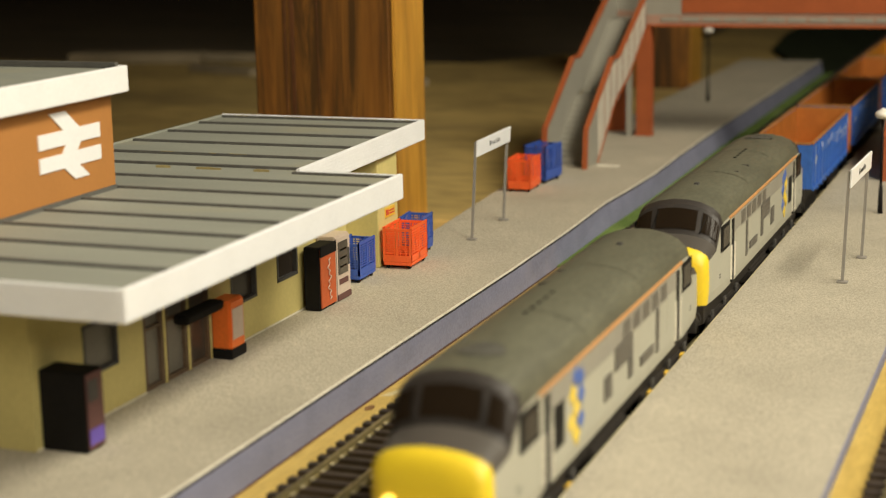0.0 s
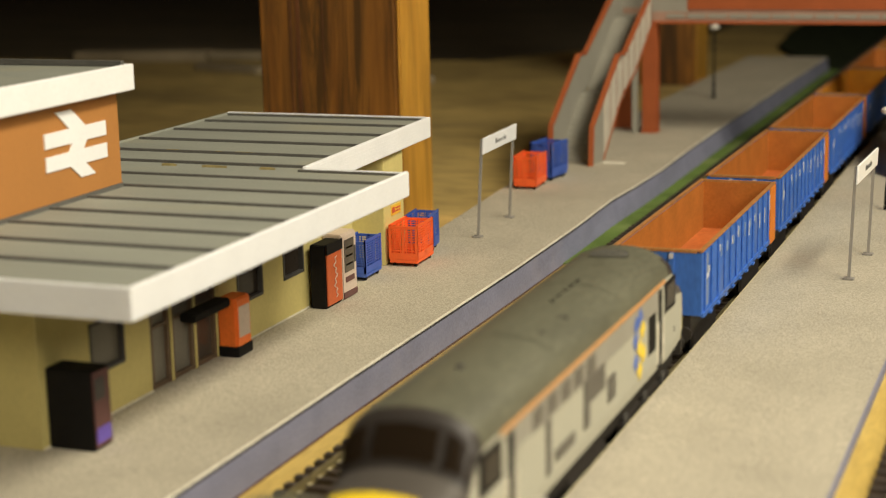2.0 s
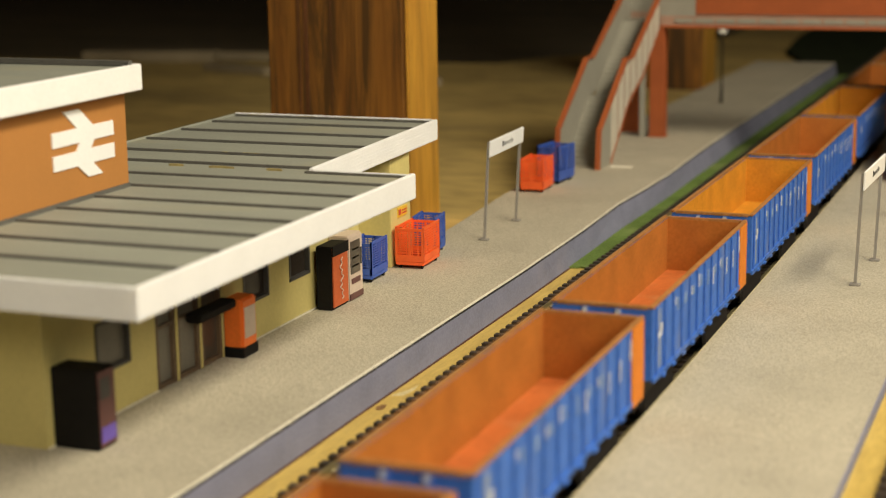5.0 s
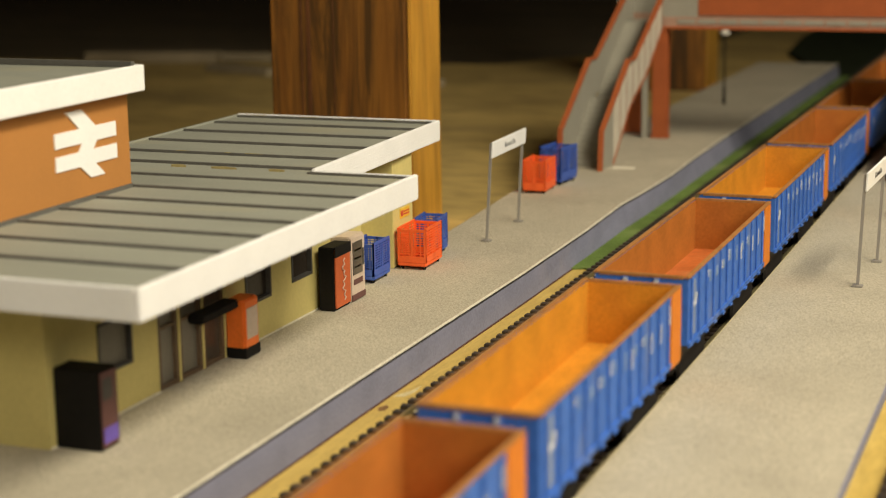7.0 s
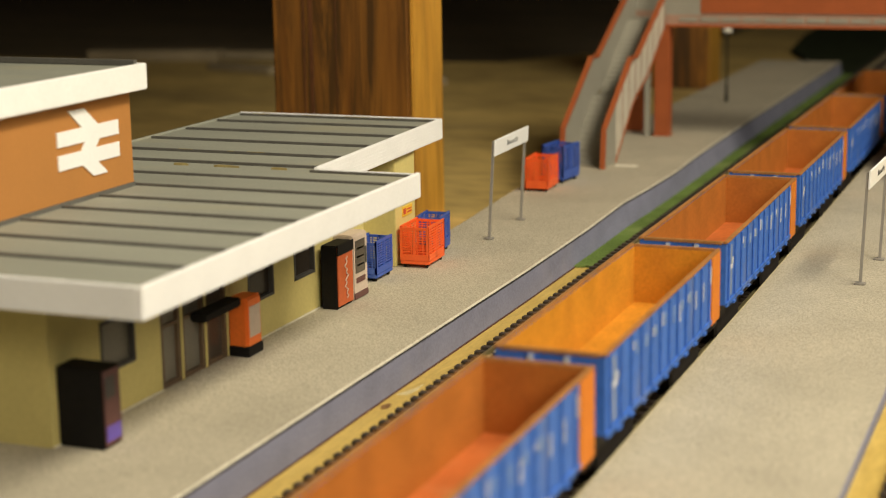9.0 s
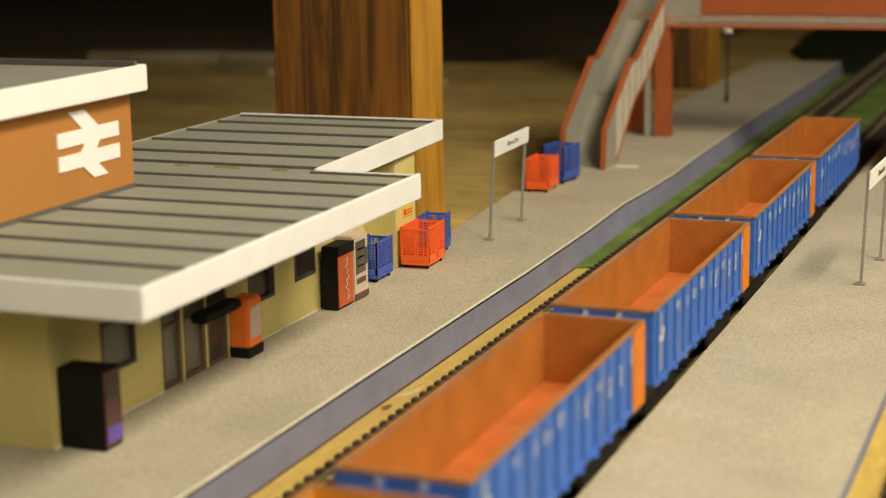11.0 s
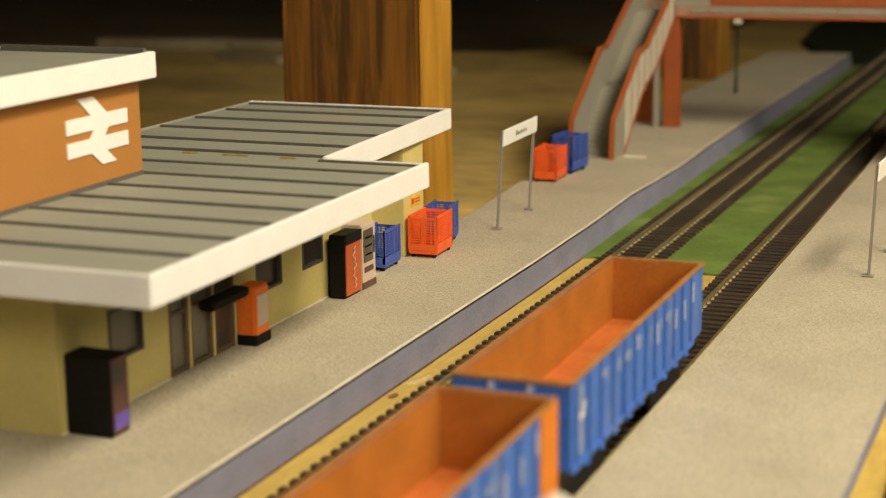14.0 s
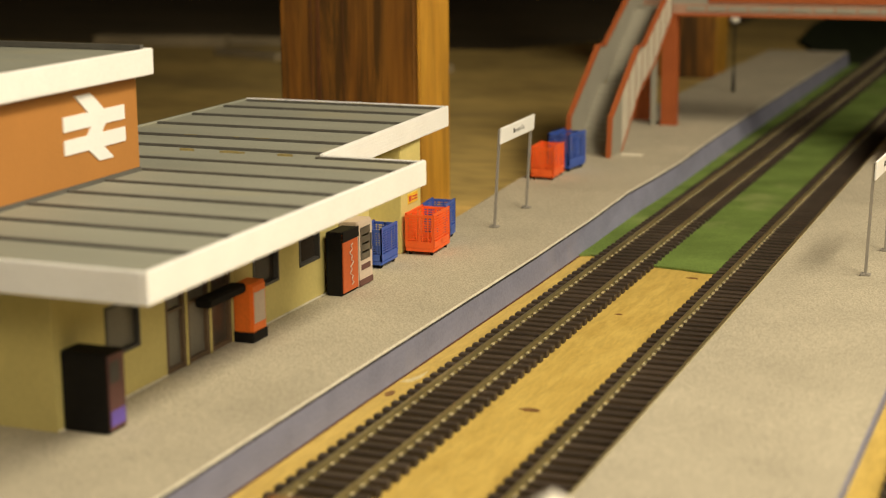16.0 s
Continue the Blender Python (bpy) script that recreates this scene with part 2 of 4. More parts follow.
    lglass=mat("dark_cab_glass", (0.018, 0.012, 0.007), 0.25, spec=0.15, var=0.1, scale=60, bump=0),
    lwindow=mat("smoky_side_window", (0.115, 0.105, 0.088), 0.4, var=0.2, scale=200, bump=0),
    lblue=mat("pale_blue_emblem", (0.06, 0.13, 0.45), 0.5, var=0.1, scale=200),
    headlight=mat("lit_headlight", (1.0, 0.62, 0.10), 0.3, emit=3.0, bump=0),
    dark_room=mat("dark_room_wall", (0.13, 0.10, 0.07), 0.9, var=0.3, scale=3, fine=20),
)

# ---- mesh helpers ----
class Geo:
    def __init__(self):
        self.v, self.f = [], []

    def add(self, v, f):
        k = len(self.v)
        self.v += [tuple(p) for p in v]
        self.f += [tuple(i + k for i in q) for q in f]
        return self

    def box(self, x0, x1, y0, y1, z0, z1):
        v = [(x, y, z) for z in (z0, z1) for y in (y0, y1) for x in (x0, x1)]
        return self.add(v, [(0, 2, 3, 1), (4, 5, 7, 6), (0, 1, 5, 4), (2, 6, 7, 3), (0, 4, 6, 2), (1, 3, 7, 5)])

    def prism(self, poly, axis, a, b):
        """A polygon drawn in the two other axes, drawn out along axis from a to b."""
        def put(p, h):
            q = list(p)
            q.insert(axis, h)
            return q
        n = len(poly)
        v = [put(p, a) for p in poly] + [put(p, b) for p in poly]
        f = [tuple(range(n))[::-1], tuple(range(n, 2 * n))] + [(i, (i + 1) % n, n + (i + 1) % n, n + i) for i in range(n)]
        return self.add(v, f)

    def tube(self, p, q, r, n=8, r2=None):
        p, q = Vector(p), Vector(q)
        w = (q - p).normalized()
        a = w.orthogonal().normalized()
        b = w.cross(a)
        r2 = r if r2 is None else r2
        ring = [(math.cos(2 * math.pi * i / n), math.sin(2 * math.pi * i / n)) for i in range(n)]
        v = [p + r * (c * a + s * b) for c, s in ring] + [q + r2 * (c * a + s * b) for c, s in ring]
        f = [tuple(range(n))[::-1], tuple(range(n, 2 * n))] + [(i, (i + 1) % n, n + (i + 1) % n, n + i) for i in range(n)]
        return self.add(v, f)

    def ball(self, c, r, n=12, m=7, squash=1.0):
        v = [(c[0] + r * math.sin(math.pi * j / m) * math.cos(2 * math.pi * i / n), c[1] + r * math.sin(math.pi * j / m) * math.sin(2 * math.pi * i / n),
              c[2] + squash * r * math.cos(math.pi * j / m)) for j in range(m + 1) for i in range(n)]
        f = [(j * n + i, (j + 1) * n + i, (j + 1) * n + (i + 1) % n, j * n + (i + 1) % n) for j in range(m) for i in range(n)]
        return self.add(v, f)

    def mesh(self, name, bevel=0.0, smooth=False, seg=2):
        me = bpy.data.meshes.new(name)
        me.from_pydata(self.v, [], self.f)
        bm = bmesh.new()
        bm.from_mesh(me)
        bmesh.ops.remove_doubles(bm, verts=bm.verts, dist=1e-7)
        bmesh.ops.recalc_face_normals(bm, faces=bm.faces)
        if bevel:
            sharp = [e for e in bm.edges if len(e.link_faces) == 2 and e.calc_face_angle(0) > 0.6]
            bmesh.ops.bevel(bm, geom=sharp, offset=bevel, segments=seg, affect="EDGES", clamp_overlap=True)
        for q in bm.faces:
            q.smooth = smooth
        bm.to_mesh(me)
        bm.free()
        return me


def part(name, geo, material, parent=None, label="", bevel=0.0, smooth=False, seg=2):
    me = geo.mesh(name, bevel, smooth, seg)
    me.materials.append(M[material])
    ob = new(name, me)
    if parent:
        ob.parent = parent
    return tagged(ob, label)


def thing(name, label, category, m=None, group="", kind=""):
    ob = new(name)
    ob.empty_display_size = 0.01
    if m is not None:
        ob.matrix_basis = m
    return tagged(ob, label, category, group, kind)


def box(*a):
    return Geo().box(*a)


ZP = 0.0138  # platform height
ZR = 0.0047  # rail top

# ---- the large structure ----
ground = part("ground", Geo().prism([(-2.9, -2.6), (2.0, -2.6), (2.0, 1.8), (0.2, 1.8), (0.2, 3.0), (-0.42, 3.0), (-0.45, 2.1), (-0.62, 1.76), (-1.1, 1.70), (-2.9, 1.66)], 2, -0.022, -0.004), "board")
tagged(ground, "dusty brown wooden layout board", "baseboard", kind="structure")
# added lower board; the dimness at the back is put into its colour
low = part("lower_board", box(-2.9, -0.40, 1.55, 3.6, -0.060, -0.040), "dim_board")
tagged(low, "added lower board at the back, coloured dark for the dimness there", "baseboard", kind="structure")
ply = part("baseboard", box(-0.2310, 0.16, -2.5, 2.9, -0.0045, 0.0), "ply")
tagged(ply, "varnished yellowish plywood under the tracks", "baseboard", kind="structure")
rnd = random.Random(4)
g = Geo()
top = [(-0.2300, 0.748), (-0.2225, 0.752), (-0.215, 0.749), (-0.20, 0.742), (-0.188, 0.7385), (-0.175, 0.7365), (-0.163, 0.7335), (-0.156, 0.7340), (-0.1275, 0.7330)]
poly = top + [(-0.1275, 1.671), (-0.2300, 1.671)]
g.prism(poly, 2, 0.0002, 0.0011)
tagged(part("grass_mat", g, "grass"), "green flocked grass mat glued between the tracks", "grass mat", kind="structure")

for kx, ky, rx, ry in ((-0.1728, 0.5133, 0.0036, 0.0022), (-0.1795, 0.6487, 0.0016, 0.0012), (-0.1658, 0.7231, 0.0026, 0.0014), (-0.2253, 0.5141, 0.0016, 0.0035)):
    g = Geo().prism([(kx + rx * math.cos(a * 0.63) * (1 + 0.3 * math.sin(3 * a)), ky + ry * math.sin(a * 0.63)) for a in range(10)], 2, -0.0001, 0.00012)
    part("knot", g, "knot", ply, "dark knot in the plywood")
g = Geo().prism([(-0.2275, 0.528), (-0.2235, 0.529), (-0.2220, 0.536), (-0.2228, 0.544), (-0.2240, 0.537)], 2, 0.0, 0.0002)
part("glue_smear", g, "smear", ply, "small pale smear on the plywood")

# left platform with a slightly wavy front edge
def platform(name, xs, ys, back, face, label, foot=None, rear=None):
    foot = foot or [0.0] * len(xs)
    pl = thing(name, label, "platform", kind="structure")
    front = list(zip(xs, ys))
    rear = rear or [(back, ys[-1]), (back, ys[0])]
    poly = front + rear
    # body is coloured dark so the gap under the paving looks shaded
    part("platform_top", Geo().prism(poly, 2, 0.0005 - 0.004, ZP - 0.0012), "darkgrey", pl, "card body coloured dark for the shaded gap")
    g = Geo().prism([(x + (0.0005 if face > 0 else -0.0013), y) for x, y in front] + rear, 2, ZP - 0.0010, ZP)
    part("paving", g, "paving", pl, "speckled grey paving card")
    g = Geo()
    for i in range(len(front) - 1):
        v = []
        for (x, y), f in zip(front[i:i + 2], foot[i:i + 2]):
            e, z0, z1 = 0.0010 * face, 0.0006, ZP - 0.0017
            v += [(x, y, z0), (x + e + f, y, z0), (x + e, y, z1), (x, y, z1)]
        g.add(v, [(0, 1, 2, 3), (7, 6, 5, 4), (0, 4, 5, 1), (1, 5, 6, 2), (2, 6, 7, 3), (3, 7, 4, 0)])
    part("side_wall", g, "wallblue", pl, "blue-grey papered side wall")
    g = Geo()
    for (x0, y0), (x1, y1), f0, f1 in zip(front, front[1:], foot, foot[1:]):
        e = 0.0014 * face
        g.prism([(x0, y0), (x1, y1), (x1 + e + f1, y1), (x0 + e + f0, y0)], 2, 0.0, 0.0006)
    part("bottom_edge", g, "redline", pl, "thin dark red line along the foot")
    g = Geo()
    for (x0, y0), (x1, y1) in zip(front, front[1:]):
        e = 0.0011 * face
        g.prism([(x0 + 0.0004 * face, y0), (x1 + 0.0004 * face, y1), (x1 + e, y1), (x0 + e, y0)], 2, ZP - 0.0005, ZP + 0.0001)
    if face > 0:
        part("coping", g, "edge", pl, "worn white card edge")
        g = Geo()
        for (x0, y0), (x1, y1) in zip(front, front[1:]):
            g.prism([(x0 - 0.0002, y0), (x1 - 0.0002, y1), (x1 + 0.0007, y1), (x0 + 0.0007, y0)], 2, ZP - 0.0018, ZP - 0.0006)
        # solid black strip paints the shadow under the paving edge
        part("joint", g, "ink", pl, "black strip for the shadow gap under the paving card")
    else:
        g = Geo()
        for (x0, y0), (x1, y1) in zip(front, front[1:]):
            g.prism([(x0 - 0.0013, y0), (x1 - 0.0013, y1), (x1 - 0.0019, y1), (x0 - 0.0019, y0)], 2, ZP - 0.0012, ZP - 0.0001)
        part("coping", g, "chair", pl, "pale yellowish card edge")
    return pl


platform("platform_west", [-0.2303, -0.2299, -0.2290, -0.2300, -0.2324, -0.2307, -0.2298, -0.2317, -0.2330, -0.2330],
         [-0.2, 0.5, 0.68, 0.78, 0.853, 0.90, 0.96, 1.03, 1.15, 1.665], -0.3094, 1, "grey station platform with blue-grey side wall",
         [0.0, 0.0, 0.0005, 0.0015, 0.0030, 0.0022, 0.0016, 0.0030, 0.0032, 0.0020],
         [(-0.3094, 1.665), (-0.3094, 1.25), (-0.3060, 1.00), (-0.3000, 0.86), (-0.2955, 0.79), (-0.2925, 0.737), (-0.3094, 0.735), (-0.3094, -0.2)])
deck = part("platform_back", Geo().box(-0.43, -0.3094, -0.2, 0.735, -0.0035, ZP - 0.0003), "paving")
tagged(deck, "grey paving under the station building", "platform", kind="structure")
pr = platform("platform_east", [-0.1236, -0.1231, -0.1228, -0.1229, -0.1231], [-0.2, 0.5, 0.66, 0.9, 1.9], -0.0575, -1,
              "grey island platform beside the train")
part("side_wall", box(-0.0576, -0.0569, -0.2, 1.9, 0.0, ZP - 0.0003), "wallblue", pr)
bed = part("trackbed_east", box(-0.0568, 0.10, -0.2, 1.9, -0.0002, 0.0100), "ply")
tagged(bed, "raised plywood trackbed beyond the island platform", "trackbed", kind="structure")

# dark room round the layout
room = thing("wall_room", "dark unlit walls of the room around the layout", "wall", kind="structure")
part("wall_back", box(-4, 4, 4.0, 4.1, -1.0, 2.2), "dark_room", room)
part("wall_side", box(-3.1, -3.0, -3, 4.0, -1.0, 2.2), "dark_room", room)
part("wall_side", box(3.0, 3.1, -3, 4.0, -1.0, 2.2), "dark_room", room)
part("wall_front", box(-4, 4, -3.1, -3.0, -1.0, 2.2), "dark_room", room)
tagged(part("ceiling", box(-4, 4, -3, 4, 2.2, 2.3), "dark_room"), "dark ceiling of the room", "ceiling", kind="structure")
tagged(part("floor", box(-4, 4, -3, 4, -1.1, -1.0), "board"), "dark floor below the layout", "floor", kind="structure")

# ---- timber posts ----
def timber(x0, x1, y0, y1, label):
    th = thing("timber_post", label, "post")
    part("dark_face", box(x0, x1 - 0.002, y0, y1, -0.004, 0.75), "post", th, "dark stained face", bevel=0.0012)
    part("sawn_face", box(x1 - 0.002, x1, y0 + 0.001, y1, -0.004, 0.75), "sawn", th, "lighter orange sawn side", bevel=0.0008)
    w = x1 - x0
    for f, wd in ((0.225, 0.0009), (0.27, 0.0022), (0.46, 0.0005)):
        xx = x0 + w * f
        part("shake", box(xx, xx + wd, y0 - 0.0002, y0 + 0.0006, -0.004, 0.75), "shake", th, "dark crack along the grain")
    return th


timber(-0.4265, -0.3425, 0.828, 0.873, "square varnished orange-brown timber roof post beside the station")
timber(-0.4195, -0.3375, 1.55, 1.598, "second varnished timber post behind the footbridge")

def offcut(x, y, l, w, h, turn):
    ob = part("timber_offcut", box(-l / 2, l / 2, -w / 2, w / 2, 0, h), "offcut", None, bevel=0.001)
    ob.matrix_basis = pose(x, y, -0.004, 0, 0, turn)
    return tagged(ob, "dusty pale offcut lying at the back of the board", "timber offcut", group="offcuts at the back of the board")


offcut(-1.03, 1.70, 0.16, 0.030, 0.012, 12)
offcut(-0.86, 1.60, 0.10, 0.020, 0.008, -20)
offcut(-0.90, 1.735, 0.20, 0.015, 0.010, 3)
offcut(-0.62, 1.52, 0.05, 0.020, 0.008, 30)

# added sheet where the tracks leave; its dark colour carries the dimness there
shade = part("dark_board", Geo().prism([(-0.2300, 1.672), (-0.060, 1.672), (0.12, 1.72), (0.12, 2.88), (-0.36, 2.88), (-0.345, 2.15), (-0.325, 1.93), (-0.27, 1.76)], 2, -0.004, 0.0012), "far_dim")
tagged(shade, "added ground sheet past the platform end, coloured dark green for the dimness there", "baseboard", kind="structure")

# ---- tracks ----
PITCH = 0.0072


def track(x, y0, y1, label, picked):
    """Rails along y at the centre x; the sleepers of the picked stretch are separate."""
    tr = thing("railway_track", label, "track", pose(x, 0, 0), group="tracks")
    w = 0.00055
    for s in (-1, 1):
        c = s * 0.00825
        g = Geo().box(c - w, c + w, y0, y1, ZR - 0.0009, ZR).box(c - 0.0003, c + 0.0003, y0, y1, ZR - 0.002, ZR - 0.0008)
        g.box(c - 0.001, c + 0.001, y0, y1, ZR - 0.0026, ZR - 0.002)
        part("rail", g, "rail", tr, "dull nickel-silver rail")
    one = Geo().box(-0.0152, 0.0152, -0.0016, 0.0016, -0.0008, 0.0021).mesh("sleeper", 0.0003, seg=1)
    one.materials.append(M["sleeper"])
    rest, chairs = Geo(), Geo()
    n = int((y1 - y0) / PITCH)
    for i in range(n):
        y = y0 + (i + 0.5) * PITCH
        if picked[0] < y < picked[1]:
            ob = new("sleeper", one)
            ob.location, ob.parent = (rnd.uniform(-1, 1) * 1e-4, y + rnd.uniform(-1, 1) * 1e-4, 0.0008), tr
        else:
            rest.box(-0.0152, 0.0152, y - 0.0016, y + 0.0016, 0.0, 0.0029)
        for s in (-1, 1):
            for e in (-1, 1):
                c = s * 0.00825 + e * 0.0012
                chairs.box(c - 0.0005, c + 0.0005, y - 0.0009, y + 0.0009, 0.0026, 0.0034)
    tagged(part("sleeper_rest", rest, "sleeper", tr), kind="stuff")
    # brown fixings get a pale colour that stands in for their highlights
    tagged(part("rail_fixing", chairs, "chair", tr, "rail fixings coloured pale for their highlights"), kind="stuff")
    return tr


XL, XT = -0.2023, -0.1409
track(XL, -2.4, 2.85, "empty model track with brown sleepers on plywood", (0.36, 1.35))
track(XT, -2.4, 2.85, "model track used by the goods train", (0.36, 1.35))
east = track(-0.0325, -0.19, 1.88, "model track beyond the island platform", (0.40, 0.62))
east.location.z = 0.0100

# ---- station building ----
station = thing("station_building", "cream-walled model station with flat grey roof and white fascia", "station building")
XW = -0.2862
holes = [(0.4300, 0.4501, 0.0288, 0.0460), (0.4662, 0.5140, ZP, 0.0450), (0.5285, 0.5492, 0.0285, 0.0460), (0.5668, 0.5852, 0.0295, 0.0460)]


def holed(x0, x1, y0, y1, z0, z1, holes):
    g, y = Geo(), y0
    for a, b, c, d in holes:
        g.box(x0, x1, y, a, z0, z1)
        if c > z0 + 1e-4:
            g.box(x0, x1, a, b, z0, c)
        g.box(x0, x1, a, b, d, z1)
        y = b
    return g.box(x0, x1, y, y1, z0, z1)


part("front_wall", holed(XW - 0.0015, XW, 0.402, 0.634, ZP, 0.0642, holes), "cream", station, "cream front wall with openings")
part("end_wall", box(-0.390, XW - 0.0015, 0.402, 0.4035, ZP, 0.0642), "cream", station)
part("recess_wall", box(-0.3035, -0.302, 0.634, 0.669, ZP, 0.0642), "cream", station)
part("recess_return", box(-0.302, XW - 0.0002, 0.6325, 0.6338, ZP, 0.0642), "cream", station)
pier = part("end_pier", box(-0.302, XW, 0.6685, 0.692, ZP, 0.0642), "cream", station, bevel=0.0003)
part("far_wall", box(-0.390, -0.302, 0.690, 0.692, ZP, 0.0642), "cream", station)
part("back_wall", box(-0.392, -0.390, 0.402, 0.692, ZP, 0.0642), "cream", station)
part("skirting", box(XW, XW + 0.0006, 0.402, 0.4660, ZP, ZP + 0.0005), "edge", station, "pale strip along the wall foot")
part("skirting", box(XW, XW + 0.0006, 0.5142, 0.634, ZP, ZP + 0.0005), "edge", station)
for k in (0, 2, 3):
    a, b, c, d = holes[k]
    win = part("window", box(XW - 0.0022, XW - 0.0016, a - 0.0005, b + 0.0005, c - 0.0005, d + 0.0005), "greywin" if k == 0 else "glass", station, "pale grey glazed window" if k == 0 else "dark glazed window")
    w = 0.0011
    g = Geo().box(XW - 0.0016, XW + 0.0003, a, a + w, c, d).box(XW - 0.0016, XW + 0.0003, b - w, b, c, d)
    g.box(XW - 0.0016, XW + 0.0003, a, b, c, c + w).box(XW - 0.0016, XW + 0.0003, a, b, d - w, d)
    part("window_frame", g, "darkgrey", win, "dark window frame")
a, b, c, d = holes[1]
for y0, y1, mt in ((a, 0.4796, "greywin"), (0.4802, 0.4960, "greywin"), (0.4968, 0.5120, "bronze")):
    dr = part("door_leaf", box(XW - 0.0024, XW - 0.0016, y0, y1, ZP + 0.0006, d), mt, station, "dark bronze glazed door leaf")
    g = Geo().box(XW - 0.0016, XW - 0.0002, y0, y0 + 0.0020, ZP, d).box(XW - 0.0016, XW - 0.0002, y1 - 0.0018, y1 - 0.0002, ZP, d)
    g.box(XW - 0.0016, XW - 0.0004, y0 + 0.0020, y1 - 0.0018, ZP, ZP + 0.0016).box(XW - 0.0016, XW - 0.0004, y0 + 0.0020, y1 - 0.0018, 0.0345, 0.0356)
    part("door_frame", g, "brown_frame", dr, "dark brown door frame")
    part("door_post", box(XW - 0.0014, XW + 0.0003, y1 - 0.0002, y1 + 0.0008, ZP, d), "cream", dr, "slim cream door post")
part("door_reveal", box(XW - 0.0024, XW - 0.0004, 0.5129, 0.5140, ZP, d), "cream", station)
part("interior", box(-0.385, -0.31, 0.41, 0.63, ZP, ZP + 0.0005), "darkgrey", station)
part("notice", box(XW, XW + 0.0004, 0.6765, 0.6875, 0.0352, 0.0396), "yellow_label", pier, "yellow notice with red mark")
part("notice_mark", box(XW + 0.0004, XW + 0.0006, 0.6770, 0.6798, 0.0362, 0.0387), "red_label", pier)
for k in range(2):
    part("notice_line", box(XW + 0.0004, XW + 0.0006, 0.6808, 0.6866, 0.0364 + 0.0013 * k, 0.0370 + 0.0013 * k), "red_label", pier)

# flat roofs
ZB, ZT = 0.0640, 0.0737
FX, FY0, FY1 = -0.2353, 0.3748, 0.5750
GX, GX1, GY1, BX = -0.2785, -0.2855, 0.7262, -0.3930
roof = part("roof_main", box(BX, FX - 0.0018, FY0 + 0.0018, FY1, ZB + 0.001, ZT - 0.0012), "roof", station, "flat grey felted roof")
roof2 = part("roof_end", Geo().prism([(BX, FY1 - 0.002), (GX - 0.0018, FY1 - 0.002), (GX1 - 0.0018, GY1 - 0.0015), (BX, GY1 - 0.0015)], 2, ZB + 0.001, ZT - 0.0014), "roof", station, "flat grey felted roof")
def fascia(x0, x1, y0, y1, z0=ZB, z1=ZT):
    return part("fascia", box(x0, x1, y0, y1, z0, z1), "white", station, "white painted fascia board", bevel=0.00035)


fascia(FX - 0.0018, FX, FY0, FY1)
fascia(BX, FX - 0.0018, FY0, FY0 + 0.0018)
fascia(GX, FX - 0.0018, FY1 - 0.0018, FY1, ZB, ZT - 0.0004)
f2 = part("fascia", Geo().prism([(GX - 0.0018, FY1), (GX, FY1), (GX1, GY1), (GX1 - 0.0018, GY1)], 2, ZB, ZT), "white", station, "white grooved fascia board", bevel=0.0003)
for k in range(6):
    part("groove", Geo().prism([(GX - 0.0003, FY1 + 0.0005), (GX + 0.00012, FY1 + 0.0005), (GX1 + 0.00012, GY1 - 0.0004), (GX1 - 0.0003, GY1 - 0.0004)], 2, ZB + 0.0010 + 0.0014 * k, ZB + 0.0012 + 0.0014 * k), "white", f2)
fascia(BX, GX1 - 0.0018, GY1 - 0.0015, GY1)
part("back_trim", box(BX - 0.0012, BX, FY0, GY1, ZB, ZT - 0.0006), "roof", station, "grey felted back edge")
# battens across the roof
def batten(x0, x1, y):
    g = Geo().box(x0, x1, y - 0.0009, y + 0.0009, ZT - 0.0022, ZT - 0.0004)
    return part("batten", g, "batten", station, "dark roof batten")


BAT = [0.4035, 0.4285, 0.4527, 0.4768, 0.5004, 0.5256, 0.5512]
for y in BAT:
    batten(BX + 0.002, FX - 0.0022, y)
for y in (0.5806, 0.6070, 0.6386, 0.6694, 0.6990):
    batten(BX + 0.002, GX + (GX1 - GX) * (y - FY1) / (GY1 - FY1) - 0.0020, y)
batten(GX - 0.001, FX - 0.0022, 0.5705)
# dribbles of glue by the joint and the far edge
def dribble(x0, x1, y, n, seed):
    r = random.Random(seed)
    g = Geo()
    x = x0
    while x < x1:
        l = r.uniform(0.004, 0.016)
        w = r.uniform(0.0002, 0.0006)
        g.prism([(x, y - w), (x + l * 0.5, y - w * r.uniform(0.5, 1.4)), (x + l, y), (x + l * 0.6, y + w), (x + l * 0.2, y + w * 0.7)], 2, ZT - 0.0016, ZT - 0.0002)
        x += l + r.uniform(0.004, 0.016)
    return part("glue_dribble", g, "glue", station, "dried yellow glue smear", bevel=0.0002)


dribble(-0.341, -0.282, 0.5722, 5, 3)
batten(BX + 0.002, GX1 - 0.0022, 0.7222)
dribble(-0.385, -0.292, 0.7222, 6, 5)
dribble(-0.360, -0.326, 0.6067, 4, 9)

# brown upper block with the white double-arrow sign
BXF, BY1 = -0.3297, 0.5240
block = part("upper_block", box(-0.3915, BXF, 0.385, BY1, ZT - 0.0014, 0.1083), "brown", station, "tan brown upper storey")
part("block_foot", box(BXF, BXF + 0.0006, 0.385, BY1, ZT - 0.0012, ZT + 0.0004), "batten", block)
UX, UY1, UB, UT = -0.3243, 0.5283, 0.1082, 0.1179
part("upper_soffit", box(-0.3975, UX - 0.0018, 0.380, UY1 - 0.0015, UB + 0.0006, UB + 0.002), "brown", station)
part("upper_roof", box(-0.3975, UX - 0.0018, 0.380, UY1 - 0.0015, UB + 0.002, UT - 0.001), "roof", station, "flat grey upper roof")
